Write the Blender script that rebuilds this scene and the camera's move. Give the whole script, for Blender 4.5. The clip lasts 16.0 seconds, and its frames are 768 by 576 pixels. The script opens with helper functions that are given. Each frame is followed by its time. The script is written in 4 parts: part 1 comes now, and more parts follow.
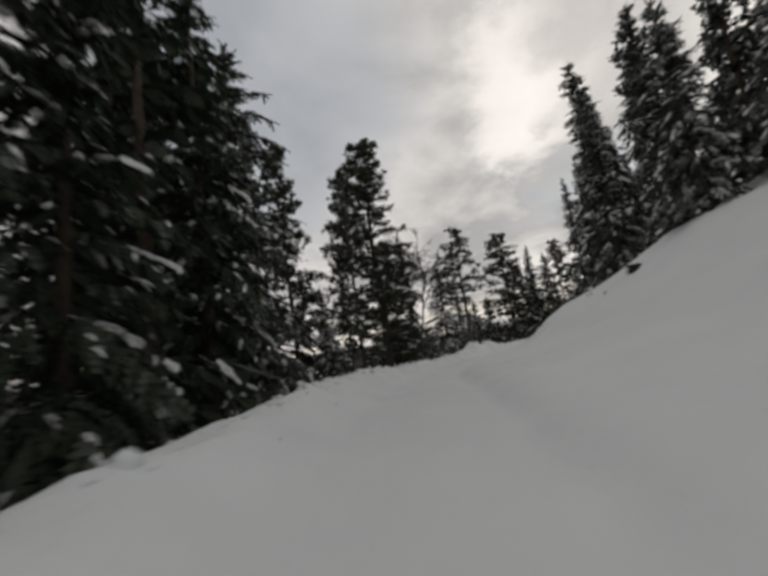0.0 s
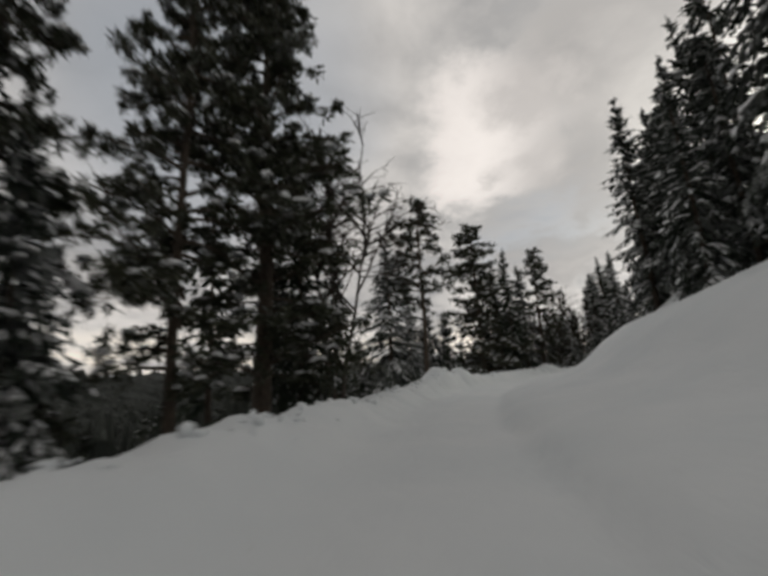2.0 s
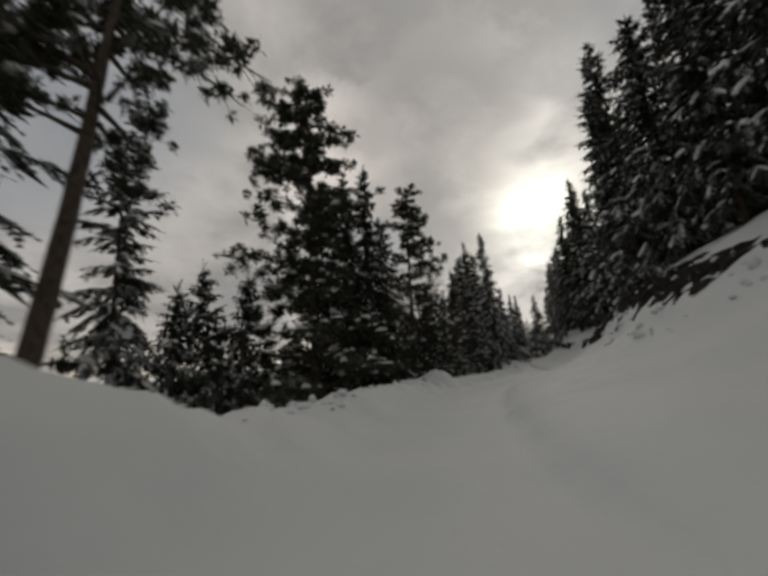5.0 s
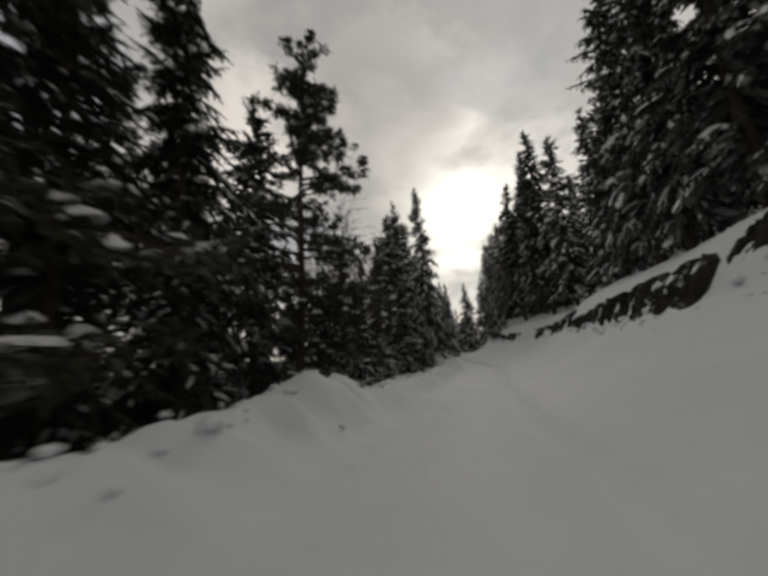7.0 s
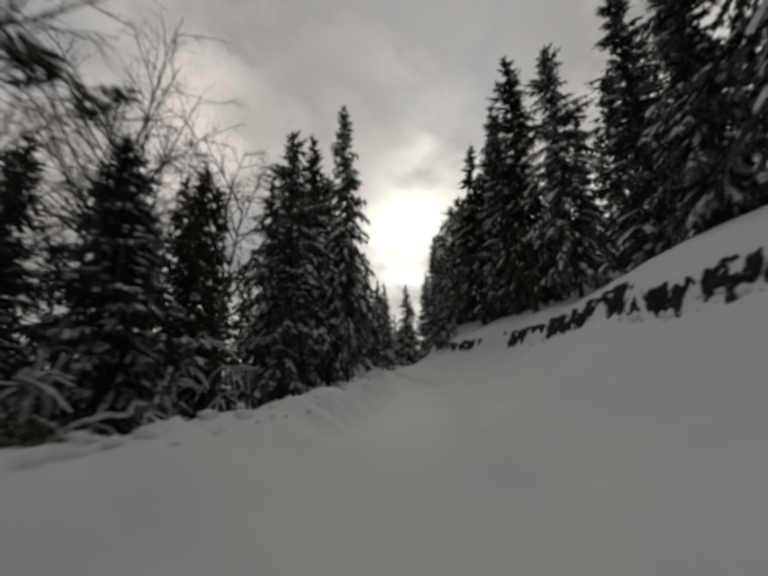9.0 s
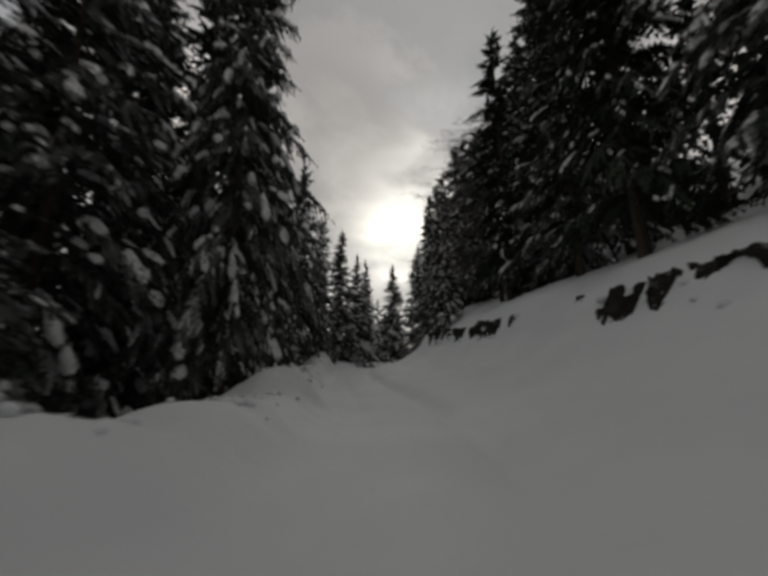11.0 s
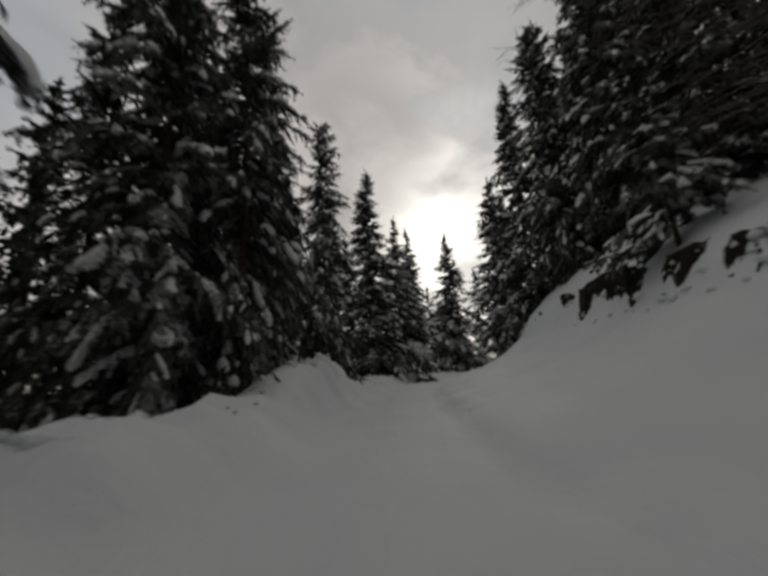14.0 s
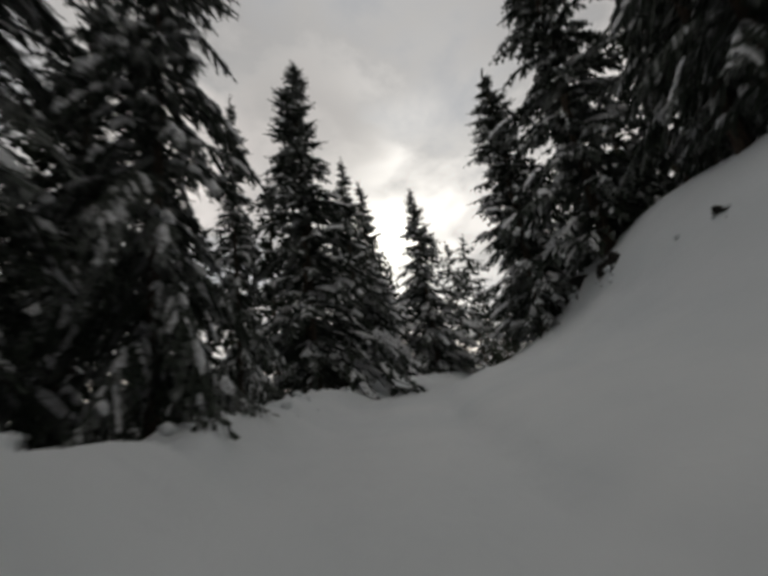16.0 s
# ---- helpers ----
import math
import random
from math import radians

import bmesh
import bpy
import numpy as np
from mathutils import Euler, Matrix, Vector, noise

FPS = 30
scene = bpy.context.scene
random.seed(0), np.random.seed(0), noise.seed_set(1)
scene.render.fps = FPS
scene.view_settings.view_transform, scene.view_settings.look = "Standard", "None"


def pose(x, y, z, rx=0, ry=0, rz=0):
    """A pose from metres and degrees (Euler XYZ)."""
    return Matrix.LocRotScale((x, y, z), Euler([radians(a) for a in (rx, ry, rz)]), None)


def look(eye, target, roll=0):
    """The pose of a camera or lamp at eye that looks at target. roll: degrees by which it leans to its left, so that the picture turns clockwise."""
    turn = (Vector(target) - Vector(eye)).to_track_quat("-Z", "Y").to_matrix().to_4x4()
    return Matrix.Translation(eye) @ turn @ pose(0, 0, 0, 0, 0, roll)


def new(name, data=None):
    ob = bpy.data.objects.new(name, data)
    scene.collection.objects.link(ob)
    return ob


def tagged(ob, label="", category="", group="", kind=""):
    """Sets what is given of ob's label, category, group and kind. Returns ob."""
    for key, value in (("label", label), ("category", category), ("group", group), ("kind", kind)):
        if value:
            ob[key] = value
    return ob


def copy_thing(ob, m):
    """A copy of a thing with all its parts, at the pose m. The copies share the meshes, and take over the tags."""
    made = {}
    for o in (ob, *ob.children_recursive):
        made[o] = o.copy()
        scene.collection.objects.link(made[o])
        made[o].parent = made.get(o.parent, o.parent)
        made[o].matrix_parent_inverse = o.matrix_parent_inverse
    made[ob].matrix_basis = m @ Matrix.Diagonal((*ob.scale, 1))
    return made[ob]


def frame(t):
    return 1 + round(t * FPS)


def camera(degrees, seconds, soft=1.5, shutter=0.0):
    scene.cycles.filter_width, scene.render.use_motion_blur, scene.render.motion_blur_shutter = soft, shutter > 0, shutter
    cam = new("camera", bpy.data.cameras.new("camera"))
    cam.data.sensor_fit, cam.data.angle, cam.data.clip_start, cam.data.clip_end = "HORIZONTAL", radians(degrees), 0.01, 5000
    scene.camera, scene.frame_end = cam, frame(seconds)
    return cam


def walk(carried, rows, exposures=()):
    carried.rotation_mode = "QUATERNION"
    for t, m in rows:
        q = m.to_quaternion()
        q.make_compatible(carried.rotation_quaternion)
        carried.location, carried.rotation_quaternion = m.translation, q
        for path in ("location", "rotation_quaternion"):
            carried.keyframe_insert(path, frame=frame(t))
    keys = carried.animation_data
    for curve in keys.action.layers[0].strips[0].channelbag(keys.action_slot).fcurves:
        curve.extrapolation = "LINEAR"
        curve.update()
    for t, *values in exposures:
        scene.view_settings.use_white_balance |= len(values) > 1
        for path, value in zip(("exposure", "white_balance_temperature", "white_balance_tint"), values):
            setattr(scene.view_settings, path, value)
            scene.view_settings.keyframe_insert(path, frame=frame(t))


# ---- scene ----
cam = camera(91.2, 16.0, soft=3.7, shutter=0.5)
PATH = [
    (0, (0.0, 0.0, 1.3), (0.049, 1.972, 1.63), -8.6),
    (0.5, (0.446, 5.425, 1.238), (0.537, 7.395, 1.572), -5.6),
    (1, (1.097, 10.842, 1.196), (1.306, 12.806, 1.511), -7.7),
    (1.5, (1.732, 16.226, 1.047), (2.059, 18.167, 1.402), -7.0),
    (2, (2.604, 21.52, 0.797), (2.973, 23.438, 1.226), -3.4),
    (2.5, (4.163, 26.46, 0.742), (4.728, 28.339, 1.13), -0.8),
    (3, (5.92, 31.096, 0.657), (6.618, 32.929, 1.043), -3.7),
    (3.5, (7.779, 35.575, 0.581), (8.603, 37.362, 0.938), -4.6),
    (4, (9.946, 39.586, 0.533), (10.849, 41.333, 0.897), -1.1),
    (4.5, (12.265, 43.44, 0.487), (13.322, 45.105, 0.818), -3.1),
    (5, (14.624, 46.949, 0.375), (15.746, 48.542, 0.829), -4.7),
    (7.5, (29.809, 61.004, 0.525), (31.328, 62.241, 0.932), -3.5),
    (8, (33.568, 63.476, 0.398), (35.158, 64.603, 0.848), -2.2),
    (8.5, (37.196, 65.573, 0.319), (38.798, 66.683, 0.768), -1.9),
    (11, (54.794, 75.197, 0.437), (56.43, 76.263, 0.867), -0.1),
    (11.5, (57.981, 77.082, 0.404), (59.598, 78.157, 0.883), 0.6),
    (12, (60.93, 79.01, 0.485), (62.514, 80.151, 0.92), 2.0),
    (12.5, (63.794, 81.035, 0.576), (65.311, 82.271, 0.989), 0.4),
    (13, (66.454, 83.319, 0.625), (67.903, 84.601, 1.129), -2.0),
    (13.5, (69.009, 85.586, 0.794), (70.463, 86.872, 1.277), -3.3),
    (14, (71.528, 87.915, 0.903), (73.024, 89.148, 1.399), -3.6),
    (14.5, (74.175, 90.097, 0.999), (75.697, 91.303, 1.479), -1.6),
    (15, (76.668, 92.144, 1.12), (78.229, 93.313, 1.561), -4.1),
    (15.5, (79.307, 94.235, 1.198), (80.869, 95.375, 1.712), -4.7),
    (16, (82.024, 96.295, 1.412), (83.664, 97.327, 1.908), -7.6),
]
walk(cam, [(t, look(eye, target, roll)) for t, eye, target, roll in PATH],
     [(0, -0.16, 6640, 4), (1, -0.25, 6640, 4), (2, -0.3, 6640, 4), (4, -0.66, 6720, 4), (5, -0.72, 6800, 4), (7.5, -0.45, 6800, 4), (11, -0.74, 6640, 4), (13, -0.56, 6640, 4), (15, -0.38, 6640, 4), (16, -0.26, 6600, 4)])

# ---- world, sun and exposure ----
SUN_YAW, SUN_ELEV = -59.0, 20.5


def sun_direction():
    a, e = radians(SUN_YAW), radians(SUN_ELEV)
    return Vector((-math.sin(a) * math.cos(e), math.cos(a) * math.cos(e), math.sin(e)))


class Graph:
    """Short-hand for wiring nodes."""

    def __init__(self, tree):
        self.tree = tree
        tree.nodes.clear()

    def add(self, kind, values=None, **settings):
        n = self.tree.nodes.new(kind)
        for k, v in settings.items():
            setattr(n, k, v)
        for k, v in (values or {}).items():
            if isinstance(v, bpy.types.NodeSocket):
                self.tree.links.new(v, n.inputs[k])
            else:
                n.inputs[k].default_value = v
        return n

    def math(self, op, a, b=0.0, c=0.0):
        return self.add("ShaderNodeMath", {0: a, 1: b, 2: c}, operation=op).outputs[0]

    def ramp(self, fac, stops, interpolation="LINEAR"):
        n = self.add("ShaderNodeValToRGB", {0: fac})
        n.color_ramp.interpolation = interpolation
        while len(n.color_ramp.elements) < len(stops):
            n.color_ramp.elements.new(0.5)
        for e, (p, c) in zip(n.color_ramp.elements, stops):
            e.position, e.color = p, (*c, 1) if len(c) == 3 else c
        return n.outputs[0]

    def noise(self, vector, scale, detail=4.0, rough=0.55, distort=0.0):
        return self.add("ShaderNodeTexNoise", {"Vector": vector, "Scale": scale, "Detail": detail, "Roughness": rough, "Distortion": distort}).outputs[0]

    def mix(self, fac, a, b, blend="MIX"):
        n = self.add("ShaderNodeMix", data_type="RGBA", blend_type=blend)
        for i, v in ((0, fac), (6, a), (7, b)):
            if isinstance(v, bpy.types.NodeSocket):
                self.tree.links.new(v, n.inputs[i])
            else:
                n.inputs[i].default_value = v if i == 0 else (*v, 1)
        return n.outputs[2]


def make_world():
    w = bpy.data.worlds.new("winter_sky")
    scene.world = w
    w.use_nodes = True
    g = Graph(w.node_tree)
    way = g.add("ShaderNodeTexCoord").outputs["Generated"]
    xyz = g.add("ShaderNodeSeparateXYZ", {0: way}).outputs
    up = g.math("MAXIMUM", xyz[2], 0.0)
    # a flat cloud deck seen from below: the pattern tightens towards the horizon
    lift = g.math("ADD", up, 0.22)
    flat = g.add("ShaderNodeCombineXYZ", {0: g.math("DIVIDE", xyz[0], lift), 1: g.math("DIVIDE", xyz[1], lift), 2: 0.0}).outputs[0]
    big = g.noise(flat, 0.95, 3.0, 0.5, 0.35)
    fine = g.noise(flat, 2.6, 6.0, 0.6, 0.25)
    thick = g.math("ADD", g.math("MULTIPLY", big, 0.72), g.math("MULTIPLY", fine, 0.28))
    cloud = g.ramp(thick, [(0.30, (0.58, 0.59, 0.66)), (0.44, (0.45, 0.43, 0.445)), (0.56, (0.85, 0.788, 0.783)), (0.70, (0.45, 0.425, 0.44))])

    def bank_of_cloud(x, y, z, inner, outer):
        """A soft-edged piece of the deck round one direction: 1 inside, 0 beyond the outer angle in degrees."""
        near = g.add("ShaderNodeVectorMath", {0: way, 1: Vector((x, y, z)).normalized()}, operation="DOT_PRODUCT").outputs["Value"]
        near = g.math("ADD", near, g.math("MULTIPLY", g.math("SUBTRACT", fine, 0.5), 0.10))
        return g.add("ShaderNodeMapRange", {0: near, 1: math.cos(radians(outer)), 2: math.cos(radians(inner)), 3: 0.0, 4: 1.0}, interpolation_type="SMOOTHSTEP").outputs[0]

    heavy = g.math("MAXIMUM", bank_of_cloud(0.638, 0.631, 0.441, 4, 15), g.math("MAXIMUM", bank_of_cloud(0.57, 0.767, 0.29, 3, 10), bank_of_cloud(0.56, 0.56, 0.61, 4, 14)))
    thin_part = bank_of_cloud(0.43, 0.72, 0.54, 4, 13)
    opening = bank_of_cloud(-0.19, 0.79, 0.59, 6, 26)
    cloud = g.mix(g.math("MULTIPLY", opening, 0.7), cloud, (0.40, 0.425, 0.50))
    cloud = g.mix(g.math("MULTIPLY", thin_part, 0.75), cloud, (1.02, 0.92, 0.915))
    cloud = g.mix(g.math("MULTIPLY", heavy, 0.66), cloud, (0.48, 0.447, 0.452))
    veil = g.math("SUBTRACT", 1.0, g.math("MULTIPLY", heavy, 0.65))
    sun = sun_direction()
    dot = g.math("MAXIMUM", g.add("ShaderNodeVectorMath", {0: way, 1: sun}, operation="DOT_PRODUCT").outputs["Value"], 0.0)
    thin = g.math("MULTIPLY", g.math("POWER", fine, 1.6), 2.4)
    glow = g.math("MULTIPLY", g.math("ADD", g.math("POWER", dot, 300.0), g.math("MULTIPLY", g.math("POWER", dot, 75.0), 0.38)), g.math("MULTIPLY", thin, 1.75))
    halo = g.math("MULTIPLY", g.math("MULTIPLY", g.math("POWER", dot, 9.0), veil), g.math("MULTIPLY", thin, 0.60))
    shine = g.mix(1.0, g.mix(1.0, (1.0, 0.95, 0.86), g.add("ShaderNodeCombineColor", {0: glow, 1: glow, 2: glow}).outputs[0], "MULTIPLY"),
                  g.mix(1.0, (1.0, 0.94, 0.91), g.add("ShaderNodeCombineColor", {0: halo, 1: halo, 2: halo}).outputs[0], "MULTIPLY"), "ADD")
    # a brighter, yellowish strip of clear air low over the valley
    low = g.ramp(up, [(0.0, (0.26, 0.20, 0.12)), (0.06, (0.40, 0.31, 0.20)), (0.13, (0.0, 0.0, 0.0))])
    lowstreak = g.mix(1.0, low, g.ramp(g.noise(flat, 1.3, 3.0), [(0.42, (0, 0, 0)), (0.6, (1, 1, 1))]), "MULTIPLY")
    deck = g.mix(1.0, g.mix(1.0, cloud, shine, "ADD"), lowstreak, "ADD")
    sky = g.add("ShaderNodeTexSky", sky_type="NISHITA", sun_disc=False, sun_elevation=radians(SUN_ELEV), sun_rotation=radians(-SUN_YAW)).outputs[0]
    sky = g.mix(1.0, sky, (0.055, 0.055, 0.055), "MULTIPLY")
    gaps = g.ramp(thick, [(0.33, (0.3, 0.3, 0.3)), (0.42, (0, 0, 0))])
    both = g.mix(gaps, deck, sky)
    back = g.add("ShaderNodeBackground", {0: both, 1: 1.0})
    out = g.add("ShaderNodeOutputWorld")
    g.tree.links.new(back.outputs[0], out.inputs[0])


make_world()
sun_lamp = new("sun", bpy.data.lights.new("sun", "SUN"))
sun_lamp.data.energy, sun_lamp.data.angle, sun_lamp.data.color = 0.32, radians(16), (1.0, 0.94, 0.85)
sun_lamp.matrix_world = look(sun_direction() * 60, (0, 0, 0))


# ---- materials ----
def material(name, build, rough=0.8):
    m = bpy.data.materials.new(name)
    m.use_nodes = True
    g = Graph(m.node_tree)
    surface = g.add("ShaderNodeBsdfPrincipled", {"Roughness": rough})
    out = g.add("ShaderNodeOutputMaterial")
    g.tree.links.new(surface.outputs[0], out.inputs[0])
    colour, height, strength = build(g)
    g.tree.links.new(colour, surface.inputs["Base Color"])
    if height is not None:
        bump = g.add("ShaderNodeBump", {"Height": height, "Strength": strength, "Distance": 0.05})
        g.tree.links.new(bump.outputs[0], surface.inputs["Normal"])
    surface.inputs["Specular IOR Level"].default_value = 0.25
    return m


def place_of(g):
    return g.add("ShaderNodeNewGeometry").outputs["Position"]


def island(g):
    return g.add("ShaderNodeNewGeometry").outputs["Random Per Island"]


def one(g):
    return g.add("ShaderNodeObjectInfo").outputs["Random"]


def ground_snow(g):
    p = place_of(g)
    wide = g.noise(p, 0.35, 3.0)
    grain = g.noise(p, 9.0, 6.0, 0.6)
    crumbs = g.noise(p, 2.4, 4.0, 0.55, 0.6)
    colour = g.mix(g.ramp(wide, [(0.35, (0, 0, 0)), (0.7, (1, 1, 1))]), (0.685, 0.72, 0.735), (0.74, 0.765, 0.775))
    specks = g.ramp(g.noise(p, 5.5, 3.0, 0.5), [(0.73, (0, 0, 0)), (0.80, (0.3, 0.3, 0.3))])
    colour = g.mix(specks, colour, (0.42, 0.39, 0.35))
    return colour, g.math("ADD", g.math("MULTIPLY", crumbs, 1.2), g.math("MULTIPLY", grain, 0.25)), 0.55


def tree_snow(g):
    p = place_of(g)
    white = g.mix(g.noise(p, 4.0), (0.66, 0.68, 0.70), (0.76, 0.76, 0.77))
    # needle tips stick out of the snow, more on some boughs than on others
    tips = g.math("ADD", g.noise(p, 11.0, 5.0, 0.65, 0.8), g.math("MULTIPLY", g.math("SUBTRACT", g.noise(p, 0.8, 2.0), 0.5), 0.45))
    return g.mix(g.ramp(tips, [(0.51, (0, 0, 0)), (0.66, (0.85, 0.85, 0.85))]), white, (0.07, 0.075, 0.06)), g.noise(p, 14.0, 4.0), 0.5


def needles(dark, light, rime_haze=0.25):
    def build(g):
        c = g.mix(island(g), dark, light)
        c = g.mix(g.math("MULTIPLY", one(g), 0.5), c, tuple(v * 0.6 for v in light))
        patch = g.noise(place_of(g), 0.9, 3.0)
        # pale needles: rime, and in the strongest mix painted-in haze as well
        frost = g.math("MULTIPLY", g.ramp(island(g), [(0.92 - rime_haze * 0.8, (0, 0, 0)), (1.0, (rime_haze,) * 3)]), g.ramp(patch, [(0.38, (0, 0, 0)), (0.62, (1, 1, 1))]))
        return g.mix(frost, c, (0.42, 0.43, 0.43)), None, 0
    return build


def bark(dark, light):
    def build(g):
        p = g.add("ShaderNodeMapping", {"Vector": place_of(g), "Scale": (6, 6, 1.3)}).outputs[0]
        n = g.noise(p, 2.5, 6.0, 0.65)
        return g.mix(g.ramp(n, [(0.35, (0, 0, 0)), (0.65, (1, 1, 1))]), dark, light), n, 0.9
    return build


def rock_look(g):
    p = place_of(g)
    n, m = g.noise(p, 1.6, 6.0, 0.65), g.noise(p, 7.0, 5.0, 0.6)
    c = g.mix(g.ramp(n, [(0.35, (0, 0, 0)), (0.65, (1, 1, 1))]), (0.012, 0.011, 0.0095), (0.034, 0.030, 0.025))
    frost = g.ramp(g.noise(p, 3.2, 4.0, 0.6), [(0.62, (0, 0, 0)), (0.70, (0.9, 0.9, 0.9))])
    return g.mix(frost, c, (0.55, 0.56, 0.57)), g.math("ADD", n, m), 0.9


SNOW = material("packed_snow", ground_snow, 0.7)
TREE_SNOW = material("clinging_snow", tree_snow, 0.7)
SPRUCE = material("spruce_needles", needles((0.016, 0.024, 0.016), (0.040, 0.052, 0.030)), 0.75)
# rime, plus haze over distant trees painted into the needle colour
RIMED_HAZY = material("rimed_hazy_spruce_needles", needles((0.018, 0.026, 0.018), (0.050, 0.060, 0.045), 0.8), 0.75)
PINE = material("pine_needles", needles((0.024, 0.030, 0.018), (0.056, 0.058, 0.032), 0.42), 0.75)
BARK = material("conifer_bark", bark((0.035, 0.028, 0.022), (0.11, 0.085, 0.065)), 0.9)
BIRCH = material("birch_bark", bark((0.035, 0.030, 0.026), (0.12, 0.10, 0.085)), 0.85)
TWIG = material("bare_twig", bark((0.022, 0.017, 0.014), (0.058, 0.044, 0.034)), 0.9)
FROSTED = material("frosted_twig", bark((0.05, 0.044, 0.039), (0.21, 0.19, 0.175)), 0.9)
ROCK = material("cut_rock", rock_look, 0.85)
FAR = material("far_forest", needles((0.012, 0.015, 0.013), (0.028, 0.032, 0.026), 0.08), 0.9)

# ---- the lie of the land ----
# the line that the car follows along the road: x, y and the height of the road
ROAD = [(-3.0, -36.0, 0.35), (-1.2, -16.0, 0.15), (0.0, 0.0, 0.0), (1.1, 10.8, -0.1), (2.6, 21.5, -0.45), (5.9, 31.1, -0.63), (10.0, 39.6, -0.77), (14.6, 47.0, -0.90),
        (21.8, 54.6, -0.85), (29.8, 61.0, -0.78), (37.2, 65.6, -0.95), (45.8, 70.3, -0.95), (54.8, 75.0, -0.85), (61.0, 78.8, -0.78), (66.5, 83.1, -0.6), (71.5, 87.7, -0.35),
        (76.6, 92.0, -0.1), (82.0, 96.1, 0.15), (88.5, 100.6, 0.5), (95.5, 104.2, 0.8), (103.5, 106.6, 1.0), (114.0, 107.2, 1.1), (128.0, 105.5, 1.2), (150.0, 100.0, 1.3)]


def smooth_line(points, step=0.4):
    p = np.array(points)
    q = np.vstack([2 * p[0] - p[1], p, 2 * p[-1] - p[-2]])
    out = []
    for i in range(len(p) - 1):
        a, b, c, d = q[i], q[i + 1], q[i + 2], q[i + 3]
        n = max(2, int(np.linalg.norm(c - b) / step))
        t = (np.arange(n) / n)[:, None]
        out.append(0.5 * (2 * b + (c - a) * t + (2 * a - 5 * b + 4 * c - d) * t**2 + (3 * b - a - 3 * c + d) * t**3))
    return np.vstack(out)


LINE = smooth_line(ROAD)
LINE_AHEAD = np.gradient(LINE[:, :2], axis=0)
LINE_AHEAD /= np.linalg.norm(LINE_AHEAD, axis=1)[:, None]
LINE_S = np.r_[0, np.cumsum(np.linalg.norm(np.diff(LINE[:, :2], axis=0), axis=1))]
LINE_S -= LINE_S[np.argmin((LINE[:, :2] ** 2).sum(1))]


def along_road(x, y):
    """For places: how far along the road they lie, how far to its right, and the road's height there."""
    x, y = np.atleast_1d(np.asarray(x, float)), np.atleast_1d(np.asarray(y, float))
    s, d, z = np.empty(len(x)), np.empty(len(x)), np.empty(len(x))
    for k in range(0, len(x), 20000):
        px, py = x[k : k + 20000, None], y[k : k + 20000, None]
        i = ((px - LINE[:, 0]) ** 2 + (py - LINE[:, 1]) ** 2).argmin(1)
        rx, ry = px[:, 0] - LINE[i, 0], py[:, 0] - LINE[i, 1]
        ax, ay = LINE_AHEAD[i, 0], LINE_AHEAD[i, 1]
        ahead = rx * ax + ry * ay
        s[k : k + 20000] = LINE_S[i] + ahead
        side = rx * ay - ry * ax
        d[k : k + 20000] = np.where(np.abs(ahead) > 1.0, np.sign(side) * np.hypot(rx, ry), side)
        z[k : k + 20000] = np.interp(s[k : k + 20000], LINE_S, LINE[:, 2])
    return s, d, z


WAVES = {}


def wave(x, y, scale, seed):
    """Smooth value noise from -1 to 1."""
    if seed not in WAVES:
        WAVES[seed] = np.random.RandomState(seed).rand(256, 256) * 2 - 1
    table = WAVES[seed]
    u, v = x / scale, y / scale
    i, j = np.floor(u).astype(int), np.floor(v).astype(int)
    fu, fv = u - i, v - j
    fu, fv = fu * fu * (3 - 2 * fu), fv * fv * (3 - 2 * fv)
    at = lambda a, b: table[a & 255, b & 255]
    return (at(i, j) * (1 - fu) + at(i + 1, j) * fu) * (1 - fv) + (at(i, j + 1) * (1 - fu) + at(i + 1, j + 1) * fu) * fv


# the ridge that the plough has thrown up on the valley side: metres along the road and its height
RIDGE_S = [0, 6, 12.5, 17.3, 20.7, 24, 24.7, 25.5, 26.8, 27.6, 29.5, 31.3, 32.1, 32.9, 37, 41, 44.2, 46.6, 47.5, 49.1, 49.6, 51, 52, 53.3, 54.2, 54.8, 61, 70, 73.4, 73.7, 74.7, 75.2, 75.4, 77.7, 78.9, 80.7, 82, 82.8, 84.3, 85.2, 85.7, 87.1, 102, 106.1, 107.1, 109.2, 109.8, 110.4, 110.9, 111.4, 112.0, 113.2, 115.9, 117.2, 119.7, 121.5, 123.1, 127.1, 127.6, 128.7, 129.8, 130.8, 132, 133.1, 133.7, 134.2, 134.5, 136.4, 136.8, 137.9, 138.3, 139.5, 144]
